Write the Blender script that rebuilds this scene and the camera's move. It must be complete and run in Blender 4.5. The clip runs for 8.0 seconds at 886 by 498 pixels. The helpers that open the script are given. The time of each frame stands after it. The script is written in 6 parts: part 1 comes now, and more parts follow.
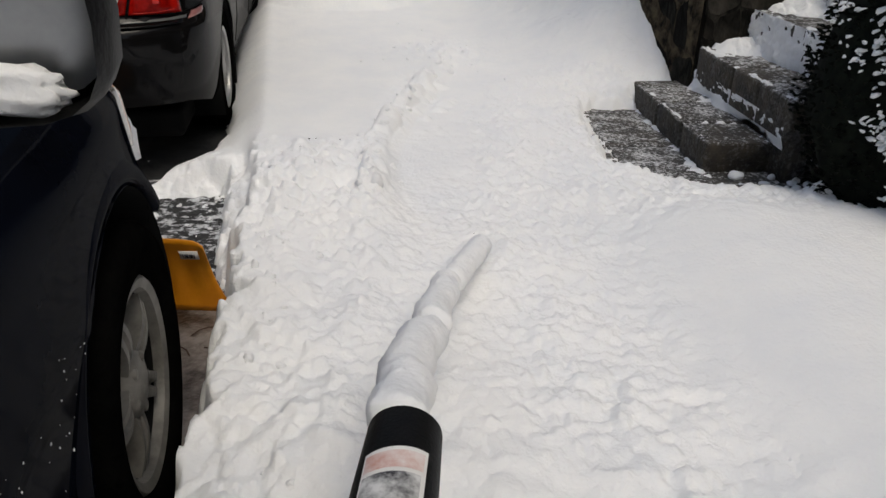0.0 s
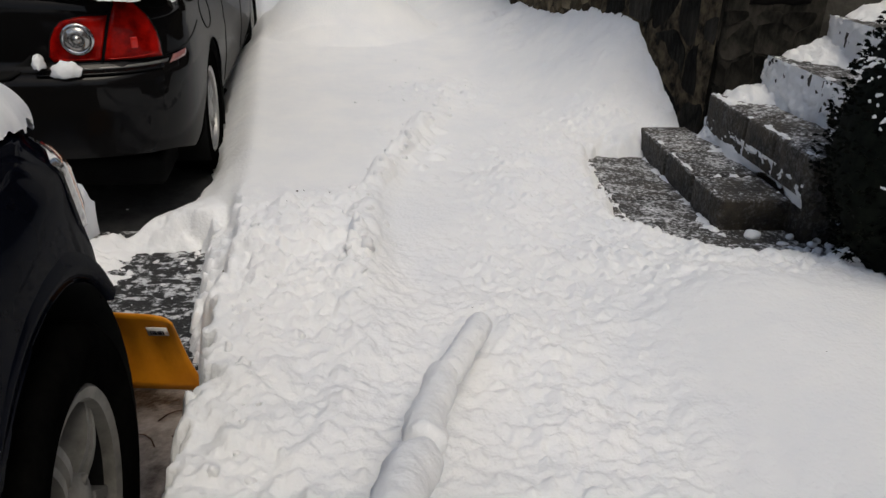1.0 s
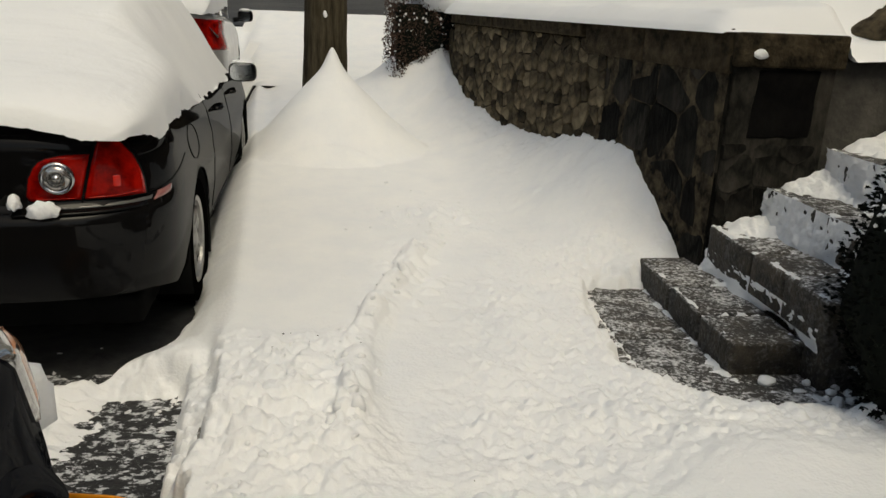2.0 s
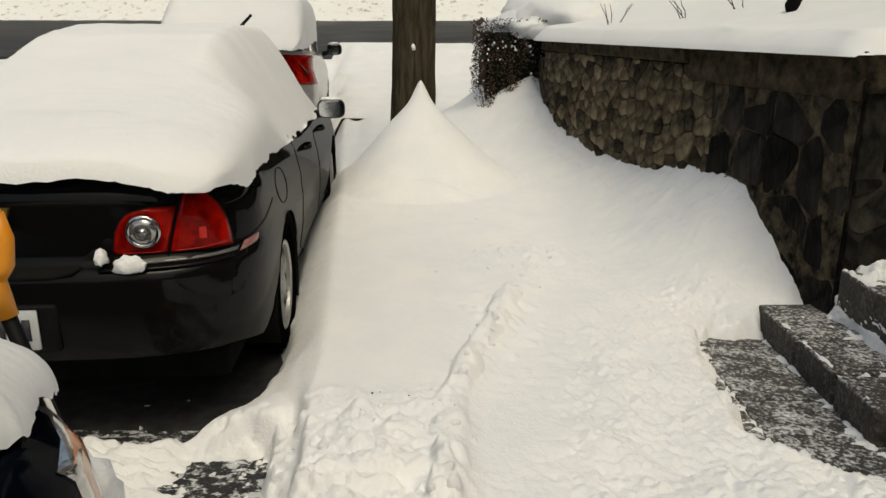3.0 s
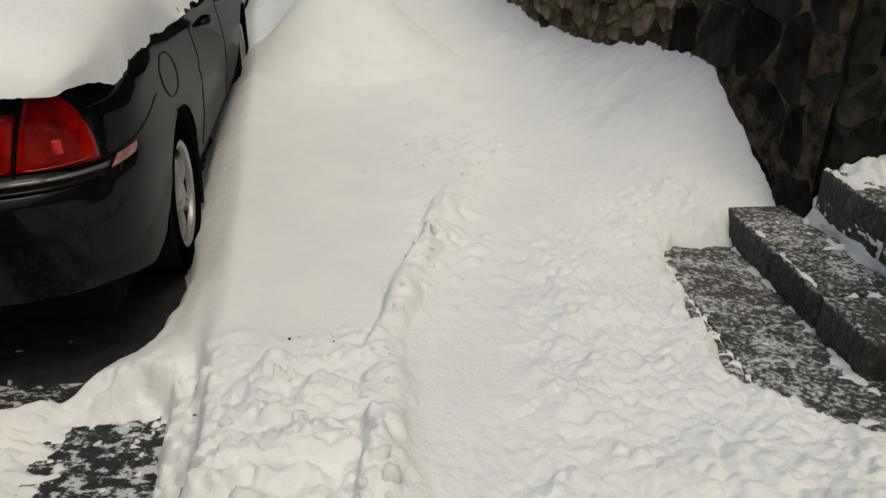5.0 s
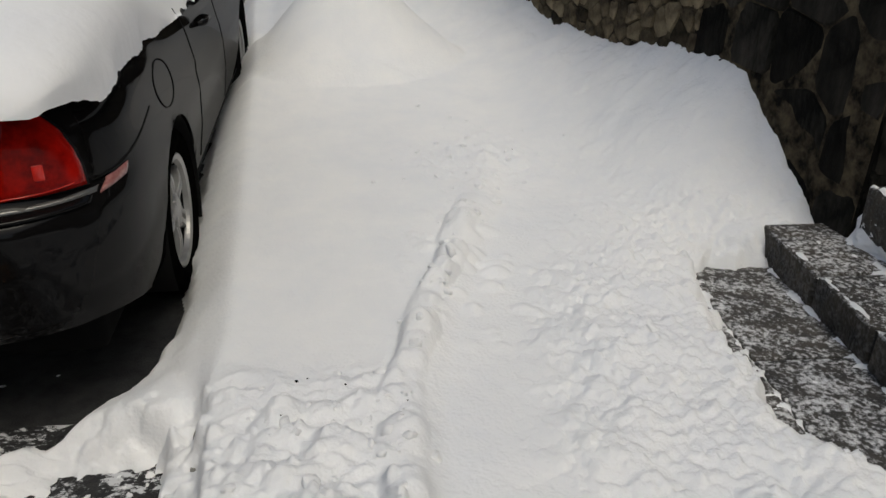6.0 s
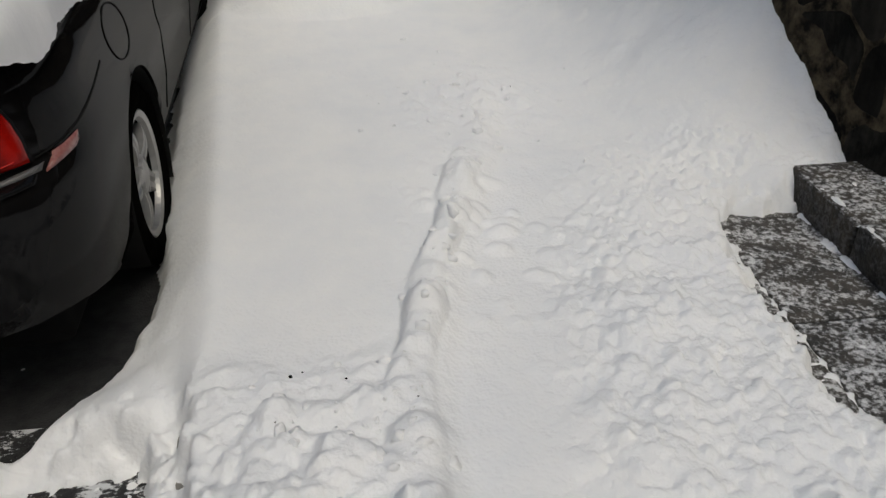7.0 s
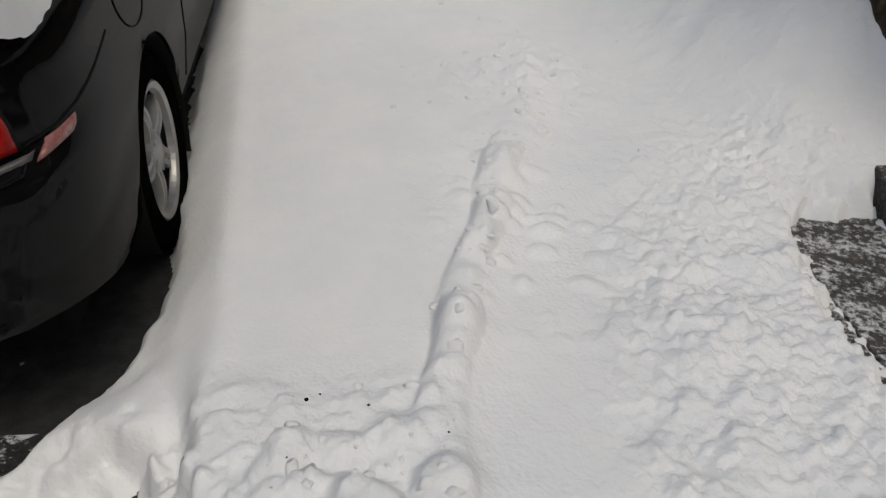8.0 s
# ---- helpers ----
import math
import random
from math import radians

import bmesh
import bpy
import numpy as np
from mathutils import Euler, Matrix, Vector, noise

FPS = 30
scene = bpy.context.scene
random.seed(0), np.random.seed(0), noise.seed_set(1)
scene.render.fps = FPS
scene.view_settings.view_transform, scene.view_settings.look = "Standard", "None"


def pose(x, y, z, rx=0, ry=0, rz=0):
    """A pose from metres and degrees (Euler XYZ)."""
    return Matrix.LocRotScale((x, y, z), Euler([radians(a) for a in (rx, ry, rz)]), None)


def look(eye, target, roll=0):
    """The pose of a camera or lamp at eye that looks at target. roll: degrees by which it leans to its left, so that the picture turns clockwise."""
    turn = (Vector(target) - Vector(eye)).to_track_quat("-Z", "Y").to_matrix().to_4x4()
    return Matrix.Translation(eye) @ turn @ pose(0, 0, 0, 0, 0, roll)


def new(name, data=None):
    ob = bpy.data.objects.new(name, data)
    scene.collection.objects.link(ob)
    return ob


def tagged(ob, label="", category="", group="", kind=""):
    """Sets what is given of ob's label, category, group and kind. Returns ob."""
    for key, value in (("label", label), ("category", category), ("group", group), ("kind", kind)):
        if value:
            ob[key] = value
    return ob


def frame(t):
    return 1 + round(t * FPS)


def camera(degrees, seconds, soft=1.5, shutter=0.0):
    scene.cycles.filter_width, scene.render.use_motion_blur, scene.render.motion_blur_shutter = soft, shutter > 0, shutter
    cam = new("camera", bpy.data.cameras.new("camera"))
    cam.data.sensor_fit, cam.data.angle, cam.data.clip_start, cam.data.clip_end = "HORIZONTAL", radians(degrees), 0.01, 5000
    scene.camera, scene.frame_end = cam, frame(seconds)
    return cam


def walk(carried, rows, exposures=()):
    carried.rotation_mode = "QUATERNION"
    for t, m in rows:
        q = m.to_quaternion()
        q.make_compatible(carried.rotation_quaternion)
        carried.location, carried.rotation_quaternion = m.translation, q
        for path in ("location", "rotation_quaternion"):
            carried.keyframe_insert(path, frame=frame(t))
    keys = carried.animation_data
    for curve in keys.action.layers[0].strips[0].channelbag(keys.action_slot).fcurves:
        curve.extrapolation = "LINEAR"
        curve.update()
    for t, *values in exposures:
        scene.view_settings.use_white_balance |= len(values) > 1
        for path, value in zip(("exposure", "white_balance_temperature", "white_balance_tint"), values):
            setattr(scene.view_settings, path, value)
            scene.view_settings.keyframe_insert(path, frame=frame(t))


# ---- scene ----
cam = camera(60.6, 8.0)
PATH = [
    (0, (-0.266, -0.288, 1.248), (-0.101, 1.484, 0.336), 1.4),
    (0.5, (-0.231, -0.149, 1.277), (-0.158, 1.619, 0.346), 0.9),
    (1, (-0.242, -0.016, 1.289), (-0.068, 1.782, 0.432), 2.0),
    (1.5, (-0.242, 0.133, 1.334), (0.022, 1.996, 0.654), 2.8),
    (2, (-0.26, 0.211, 1.382), (-0.052, 2.104, 0.772), 2.3),
    (2.1, (-0.253, 0.237, 1.409), (-0.043, 2.138, 0.824), 2.5),
    (2.2, (-0.26, 0.272, 1.388), (-0.047, 2.182, 0.834), 2.9),
    (3.3, (-0.291, 0.509, 1.44), (-0.354, 2.429, 0.886), -0.7),
    (3.5, (-0.281, 0.547, 1.448), (-0.25, 2.476, 0.921), -0.7),
    (4, (-0.263, 0.687, 1.424), (-0.133, 2.59, 0.824), -2.0),
    (4.5, (-0.258, 0.826, 1.415), (-0.122, 2.645, 0.594), -0.8),
    (4.7, (-0.274, 0.914, 1.406), (-0.115, 2.704, 0.529), 1.1),
    (5.8, (-0.283, 1.193, 1.412), (-0.146, 2.981, 0.526), -0.1),
    (6, (-0.326, 1.268, 1.421), (-0.168, 3.044, 0.515), 1.0),
    (6.5, (-0.377, 1.445, 1.428), (-0.182, 3.204, 0.496), 2.9),
    (7, (-0.358, 1.575, 1.396), (-0.167, 3.249, 0.319), -0.5),
    (7.5, (-0.332, 1.708, 1.359), (-0.263, 3.29, 0.138), -2.3),
    (8, (-0.358, 1.843, 1.374), (-0.244, 3.46, 0.202), 0.3),
]
EXPOSURES = [(0, -0.28, 6700, 5), (1.0, -0.33, 6700, 5), (1.6, -0.3, 6900, 3), (2.0, -0.28, 7480, 0), (3.3, -0.18, 7560, 0), (4.0, -0.18, 7560, 0), (4.6, -0.28, 7400, 1), (5.8, -0.42, 6780, 3), (6.6, -0.46, 6720, 3), (8.0, -0.52, 6680, 4)]
walk(cam, [(t, look(eye, target, roll)) for t, eye, target, roll in PATH], EXPOSURES)

# ---- light ----
world = bpy.data.worlds.new("world")
scene.world = world
world.use_nodes = True
_nt = world.node_tree
_sky = _nt.nodes.new("ShaderNodeTexSky")
_sky.sky_type, _sky.sun_disc = "NISHITA", False
SUN_EL, SUN_AZ = radians(62), radians(160)   # high veiled sun behind the walk
_sky.sun_elevation, _sky.sun_rotation = SUN_EL, SUN_AZ
_sky.air_density, _sky.dust_density, _sky.ozone_density = 1.0, 4.0, 1.0
_nt.links.new(_sky.outputs["Color"], _nt.nodes["Background"].inputs["Color"])
_nt.nodes["Background"].inputs["Strength"].default_value = 0.138
_sd = bpy.data.lights.new("sun", "SUN")
_sd.energy, _sd.angle, _sd.color = 1.05, radians(28), (1.0, 0.95, 0.87)
sun = new("sun", _sd)
sun.matrix_world = look((0, 0, 20), Vector((0, 0, 20)) - Vector((math.sin(SUN_AZ) * math.cos(SUN_EL), math.cos(SUN_AZ) * math.cos(SUN_EL), math.sin(SUN_EL))))


# ---- materials ----
def material(name, color, rough=0.6, metal=0.0, color2=None, scale=8.0, detail=6.0, bump=0.0, bump_scale=None, lo=0.35, hi=0.65, spec=0.5, coat=0.0, stretch=None, vary=0.0, dust=None):
    """Principled surface with two-scale colour variation and a fine relief."""
    m = bpy.data.materials.new(name)
    m.use_nodes = True
    nt = m.node_tree
    p = nt.nodes["Principled BSDF"]
    p.inputs["Roughness"].default_value, p.inputs["Metallic"].default_value = rough, metal
    p.inputs["Specular IOR Level"].default_value = spec
    p.inputs["Coat Weight"].default_value, p.inputs["Coat Roughness"].default_value = coat, 0.04
    p.inputs["Base Color"].default_value = (*color, 1)
    tc = nt.nodes.new("ShaderNodeTexCoord")
    src = tc.outputs["Object"]
    if stretch:
        mp = nt.nodes.new("ShaderNodeMapping")
        mp.inputs["Scale"].default_value = stretch
        nt.links.new(src, mp.inputs["Vector"])
        src = mp.outputs["Vector"]
    last = None
    if color2:
        n = nt.nodes.new("ShaderNodeTexNoise")
        n.inputs["Scale"].default_value, n.inputs["Detail"].default_value, n.inputs["Roughness"].default_value = scale, detail, 0.65
        nt.links.new(src, n.inputs["Vector"])
        r = nt.nodes.new("ShaderNodeValToRGB")
        r.color_ramp.elements[0].position, r.color_ramp.elements[1].position = lo, hi
        r.color_ramp.elements[0].color, r.color_ramp.elements[1].color = (*color, 1), (*color2, 1)
        nt.links.new(n.outputs["Fac"], r.inputs["Fac"])
        last = r.outputs["Color"]
    if vary:
        oi = nt.nodes.new("ShaderNodeObjectInfo")
        hv = nt.nodes.new("ShaderNodeHueSaturation")
        mr = nt.nodes.new("ShaderNodeMapRange")
        mr.inputs["To Min"].default_value, mr.inputs["To Max"].default_value = 1 - vary, 1 + vary
        nt.links.new(oi.outputs["Random"], mr.inputs["Value"])
        nt.links.new(mr.outputs["Result"], hv.inputs["Value"])
        if last:
            nt.links.new(last, hv.inputs["Color"])
        else:
            hv.inputs["Color"].default_value = (*color, 1)
        last = hv.outputs["Color"]
    if dust:
        dn = nt.nodes.new("ShaderNodeTexNoise")
        dn.inputs["Scale"].default_value, dn.inputs["Detail"].default_value, dn.inputs["Roughness"].default_value = dust[0], 10, 0.72
        dm = nt.nodes.new("ShaderNodeMapping")
        dm.inputs["Scale"].default_value = dust[3]
        nt.links.new(tc.outputs["Object"], dm.inputs["Vector"])
        nt.links.new(dm.outputs["Vector"], dn.inputs["Vector"])
        dr = nt.nodes.new("ShaderNodeMapRange")
        dr.inputs["From Min"].default_value, dr.inputs["From Max"].default_value, dr.inputs["To Max"].default_value = dust[1], dust[2], dust[4]
        nt.links.new(dn.outputs["Fac"], dr.inputs["Value"])
        mix = nt.nodes.new("ShaderNodeMix")
        mix.data_type = "RGBA"
        mix.inputs["B"].default_value = (0.72, 0.73, 0.75, 1)
        nt.links.new(dr.outputs["Result"], mix.inputs["Factor"])
        if last:
            nt.links.new(last, mix.inputs["A"])
        else:
            mix.inputs["A"].default_value = (*color, 1)
        last = mix.outputs["Result"]
    if last:
        nt.links.new(last, p.inputs["Base Color"])
    if bump:
        b = nt.nodes.new("ShaderNodeTexNoise")
        b.inputs["Scale"].default_value, b.inputs["Detail"].default_value = bump_scale or scale * 4, 5
        nt.links.new(src, b.inputs["Vector"])
        bn = nt.nodes.new("ShaderNodeBump")
        bn.inputs["Strength"].default_value, bn.inputs["Distance"].default_value = min(1.0, bump), 0.02
        nt.links.new(b.outputs["Fac"], bn.inputs["Height"])
        nt.links.new(bn.outputs["Normal"], p.inputs["Normal"])
    return m


SNOW = material("snow", (0.80, 0.81, 0.83), 0.75, color2=(0.86, 0.86, 0.86), scale=3, bump=0.22, bump_scale=70, spec=0.2)
for _m in (SNOW,):
    _p = _m.node_tree.nodes["Principled BSDF"]
    _p.inputs["Subsurface Weight"].default_value, _p.inputs["Subsurface Scale"].default_value = 0.3, 0.015
    _p.inputs["Subsurface Radius"].default_value = (1.0, 1.0, 1.0)
_nt = SNOW.node_tree
_vo = _nt.nodes.new("ShaderNodeTexVoronoi")
_vo.feature, _vo.inputs["Scale"].default_value = "SMOOTH_F1", 95
_tc = _nt.nodes.new("ShaderNodeTexCoord")
_nt.links.new(_tc.outputs["Object"], _vo.inputs["Vector"])
_b2 = _nt.nodes.new("ShaderNodeBump")
_b2.invert = True
_b2.inputs["Strength"].default_value, _b2.inputs["Distance"].default_value = 0.24, 0.007
_b1 = next(n for n in _nt.nodes if n.type == "BUMP" and n != _b2)
_nt.links.new(_vo.outputs["Distance"], _b2.inputs["Height"])
_nt.links.new(_b1.outputs["Normal"], _b2.inputs["Normal"])
_nt.links.new(_b2.outputs["Normal"], _nt.nodes["Principled BSDF"].inputs["Normal"])
SNOW_SMOOTH = material("fresh_snow", (0.84, 0.84, 0.85), 0.7, color2=(0.87, 0.87, 0.87), scale=2, bump=0.12, bump_scale=60, spec=0.3)
ASPHALT = material("asphalt", (0.010, 0.010, 0.011), 0.85, color2=(0.032, 0.032, 0.032), scale=14, bump=0.5, bump_scale=160)
SCRAPED = material("snow_dusted_asphalt", (0.007, 0.007, 0.008), 0.8, color2=(0.026, 0.026, 0.026), scale=40, bump=0.5, bump_scale=120, dust=(24, 0.515, 0.56, (0.75, 1.2, 1), 0.85))
CONCRETE = material("concrete", (0.17, 0.165, 0.15), 0.85, color2=(0.30, 0.29, 0.27), scale=6, bump=0.4, bump_scale=90)
def swept_stone(name, dark, light, cover, streak):
    """Dark wet stone with a broken film of swept snow: broad drifts, brush streaks and fine crumbs."""
    m = material(name, dark, 0.7, color2=light, scale=12, detail=12, lo=0.36, hi=0.72, bump=0.6, bump_scale=70, vary=0.35)
    nt = m.node_tree
    p = nt.nodes["Principled BSDF"]
    base = p.inputs["Base Color"].links[0].from_socket
    tc = nt.nodes.new("ShaderNodeTexCoord")
    total = None
    for scale, stretch, weight in ((2.6, (1, 1, 1), 0.45), (8, streak, 0.50), (60, (1, 1, 1), 1.05)):
        mp = nt.nodes.new("ShaderNodeMapping")
        mp.inputs["Scale"].default_value = stretch
        mp.inputs["Rotation"].default_value = (0, 0, 0.5)
        n = nt.nodes.new("ShaderNodeTexNoise")
        n.inputs["Scale"].default_value, n.inputs["Detail"].default_value, n.inputs["Roughness"].default_value = scale, 8, 0.65
        nt.links.new(tc.outputs["Object"], mp.inputs["Vector"])
        nt.links.new(mp.outputs["Vector"], n.inputs["Vector"])
        mul = nt.nodes.new("ShaderNodeMath")
        mul.operation = "MULTIPLY_ADD"
        mul.inputs[1].default_value = weight
        mul.inputs[2].default_value = 0.0
        nt.links.new(n.outputs["Fac"], mul.inputs[0])
        if total:
            nt.links.new(total, mul.inputs[2])
        total = mul.outputs[0]
    mr = nt.nodes.new("ShaderNodeMapRange")
    mr.inputs["From Min"].default_value, mr.inputs["From Max"].default_value, mr.inputs["To Max"].default_value = 1.11 - cover, 1.27 - cover, 0.88
    mr.inputs["To Min"].default_value = 0.03
    nt.links.new(total, mr.inputs["Value"])
    geo, xyz, flat, lay = (nt.nodes.new(k) for k in ("ShaderNodeNewGeometry", "ShaderNodeSeparateXYZ", "ShaderNodeMapRange", "ShaderNodeMath"))
    nt.links.new(geo.outputs["True Normal"], xyz.inputs[0])
    nt.links.new(xyz.outputs["Z"], flat.inputs["Value"])
    flat.inputs["From Min"].default_value, flat.inputs["From Max"].default_value, flat.inputs["To Min"].default_value = 0.2, 0.8, 0.10
    lay.operation = "MULTIPLY"
    nt.links.new(mr.outputs["Result"], lay.inputs[0])
    nt.links.new(flat.outputs["Result"], lay.inputs[1])
    mix = nt.nodes.new("ShaderNodeMix")
    mix.data_type = "RGBA"
    mix.inputs["B"].default_value = (0.74, 0.74, 0.75, 1)
    nt.links.new(lay.outputs[0], mix.inputs["Factor"])
    nt.links.new(base, mix.inputs["A"])
    nt.links.new(mix.outputs["Result"], p.inputs["Base Color"])
    return m


PAVING = swept_stone("bluestone_paving", (0.008, 0.007, 0.005), (0.060, 0.050, 0.038), 0.13, (1.0, 2.2, 1))
STEP_STONE = swept_stone("step_stone", (0.007, 0.0055, 0.004), (0.060, 0.047, 0.030), 0.12, (1.0, 2.4, 1.2))
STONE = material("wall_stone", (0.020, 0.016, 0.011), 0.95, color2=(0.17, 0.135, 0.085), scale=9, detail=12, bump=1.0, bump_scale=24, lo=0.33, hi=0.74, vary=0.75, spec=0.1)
STONE_PALE = material("pale_wall_stone", (0.07, 0.055, 0.035), 0.95, color2=(0.22, 0.18, 0.115), scale=8, detail=12, bump=1.0, bump_scale=24, lo=0.35, hi=0.72, vary=0.5, spec=0.1)
MORTAR = material("wall_mortar", (0.006, 0.005, 0.004), 0.95, color2=(0.12, 0.096, 0.06), scale=11, detail=12, lo=0.38, hi=0.70, bump=1.0, bump_scale=30, spec=0.1)
PLASTER = material("cement_render", (0.024, 0.022, 0.018), 0.9, color2=(0.085, 0.078, 0.066), scale=3, detail=12, bump=0.6, bump_scale=40, lo=0.4, hi=0.66)
DARK_SLAB = material("dark_slate", (0.002, 0.002, 0.002), 0.85, color2=(0.007, 0.0065, 0.006), scale=5, bump=0.4, bump_scale=30, spec=0.06)
# darker block tone for the wall's near end and return face
DARK_STONE = material("dark_block", (0.005, 0.005, 0.004), 0.95, color2=(0.045, 0.040, 0.033), scale=8, detail=14, bump=1.0, bump_scale=30, lo=0.40, hi=0.76, stretch=(1, 1, 0.5), vary=0.65, spec=0.1)
CAP = material("cap_stone", (0.014, 0.011, 0.007), 0.95, color2=(0.085, 0.066, 0.040), scale=11, detail=12, bump=0.9, bump_scale=40, lo=0.36, hi=0.72, spec=0.1)
BARK = material("bark", (0.020, 0.016, 0.010), 0.95, color2=(0.085, 0.07, 0.045), scale=9, bump=1.0, bump_scale=22, stretch=(3, 3, 0.35), spec=0.1)
GREY_PAINT = material("grey_metallic_paint", (0.0050, 0.0048, 0.0050), 0.16, metal=0.0, color2=(0.006, 0.0056, 0.0054), scale=2, coat=0.32, spec=0.0)
NAVY_PAINT = material("dark_blue_paint", (0.0015, 0.0018, 0.0035), 0.3, metal=0.0, color2=(0.003, 0.004, 0.008), scale=3, coat=0.075, spec=0.0)
WHITE_PAINT = material("silver_paint", (0.42, 0.41, 0.40), 0.35, metal=0.3, color2=(0.3, 0.29, 0.28), scale=4, coat=0.6)
BLACK_PLASTIC = material("black_plastic", (0.004, 0.004, 0.005), 0.5, spec=0.08, color2=(0.009, 0.009, 0.009), scale=12, bump=0.1, bump_scale=200)
BLACK_VOID = material("underbody_and_shade_black", (0.006, 0.006, 0.006), 0.9, color2=(0.01, 0.01, 0.01), scale=8, spec=0.1)
RUBBER = material("tyre_rubber", (0.0018, 0.0018, 0.0018), 0.9, color2=(0.004, 0.004, 0.0035), scale=10, bump=0.3, bump_scale=90, spec=0.0)
ALLOY = material("dirty_alloy", (0.085, 0.08, 0.07), 0.5, metal=0.0, color2=(0.20, 0.19, 0.17), scale=9, spec=0.3)
ALLOY_BRIGHT = material("silver_alloy", (0.30, 0.30, 0.29), 0.4, metal=0.6, color2=(0.42, 0.41, 0.40), scale=9)
TRIM_GREY = material("satin_trim", (0.16, 0.155, 0.15), 0.35, metal=0.5, color2=(0.2, 0.195, 0.19), scale=6)
CHROME = material("chrome", (0.6, 0.6, 0.6), 0.12, metal=1.0)
RED_LENS = material("red_lens", (0.10, 0.001, 0.001), 0.10, color2=(0.42, 0.006, 0.003), scale=11, spec=0.12)
RED_BRIGHT = material("red_reflector", (0.75, 0.02, 0.01), 0.2, color2=(0.6, 0.015, 0.01), scale=40, coat=0.2)
CLEAR_LENS = material("clear_lens", (0.55, 0.53, 0.50), 0.1, metal=0.8, color2=(0.25, 0.24, 0.23), scale=60, coat=1.0)
AMBER = material("amber_lens", (0.55, 0.20, 0.06), 0.2, color2=(0.6, 0.42, 0.32), scale=14, coat=1.0)
PINK_LENS = material("side_marker_lens", (0.26, 0.08, 0.075), 0.25, color2=(0.34, 0.16, 0.14), scale=60, coat=0.6)
GLASS_DARK = material("tinted_glass", (0.012, 0.014, 0.016), 0.06, color2=(0.02, 0.022, 0.024), scale=3, coat=1.0)
DIRTY_MIRROR = material("misted_mirror_glass", (0.30, 0.31, 0.32), 0.3, metal=1.0, color2=(0.42, 0.43, 0.44), scale=9, detail=8)
MIRROR = material("mirror_glass", (0.75, 0.77, 0.78), 0.08, metal=1.0)
ORANGE = material("orange_plastic", (0.78, 0.30, 0.012), 0.42, color2=(0.66, 0.22, 0.008), scale=5, bump=0.08, bump_scale=60)
GOLD = material("gold_badge", (0.42, 0.27, 0.05), 0.35, metal=0.8, color2=(0.34, 0.2, 0.03), scale=30)
LABEL_WHITE = material("label_white", (0.75, 0.74, 0.72), 0.6, color2=(0.68, 0.67, 0.66), scale=20)
INK = material("ink", (0.03, 0.03, 0.04), 0.7)
PLATE_WHITE = material("plate_white", (0.62, 0.64, 0.66), 0.5, color2=(0.5, 0.52, 0.54), scale=12)
# needle colour, also the near-black fill for shade inside bush and hedge
NEEDLES_AND_SHADE = material("needles_and_inner_shade", (0.004, 0.005, 0.004), 0.95, color2=(0.012, 0.015, 0.010), scale=20, spec=0.1)
TWIG = material("hedge_twigs", (0.05, 0.03, 0.022), 0.9, color2=(0.10, 0.065, 0.05), scale=25, spec=0.1)
FAR_STONE = material("far_grey_stone", (0.07, 0.066, 0.06), 0.9, color2=(0.34, 0.33, 0.31), scale=3.2, detail=9, bump=0.5, bump_scale=6, lo=0.38, hi=0.6, stretch=(0.45, 1, 1.6))
ROAD_SLUSH = material("slushy_road", (0.022, 0.022, 0.024), 0.5, color2=(0.10, 0.10, 0.10), scale=2.2, detail=10, bump=0.3, bump_scale=20, lo=0.45, hi=0.75, stretch=(0.35, 1.6, 1))
GRIT_SNOW = material("gritty_snow", (0.42, 0.37, 0.30), 0.85, color2=(0.86, 0.85, 0.83), scale=5, detail=10, bump=0.8, bump_scale=9, lo=0.33, hi=0.44)


# ---- helpers of this scene ----
def smooth(me, on=True):
    me.polygons.foreach_set("use_smooth", [on] * len(me.polygons))


def part(name, bm, mat, parent=None, label="", shade=True):
    me = bpy.data.meshes.new(name)
    bmesh.ops.recalc_face_normals(bm, faces=bm.faces)
    bm.to_mesh(me)
    bm.free()
    smooth(me, shade)
    me.materials.append(mat)
    ob = new(name, me)
    if parent is not None:
        ob.parent = parent
    if label:
        ob["label"] = label
    return ob


def thing(name, m, label, category, group="", kind=""):
    ob = new(name)
    ob.empty_display_size = 0.1
    ob.matrix_world = m
    return tagged(ob, label, category, group, kind)


def setting(ob, label, category):
    return tagged(ob, label, category, "", "structure")


def box(bm, x0, x1, y0, y1, z0, z1, bevel=0.0, seg=2):
    b = bmesh.new()
    bmesh.ops.create_cube(b, size=1)
    for v in b.verts:
        v.co = ((x0 + x1) / 2 + v.co.x * (x1 - x0), (y0 + y1) / 2 + v.co.y * (y1 - y0), (z0 + z1) / 2 + v.co.z * (z1 - z0))
    if bevel:
        bmesh.ops.bevel(b, geom=b.edges[:], offset=bevel, segments=seg, affect="EDGES", profile=0.5)
    add(bm, b)
    return bm


def add(bm, other, m=None):
    """Adds the bmesh other to bm."""
    if m is not None:
        bmesh.ops.transform(other, matrix=m, verts=other.verts)
    vs = [bm.verts.new(v.co) for v in other.verts]
    other.verts.index_update()
    for f in other.faces:
        bm.faces.new([vs[v.index] for v in f.verts])
    other.free()


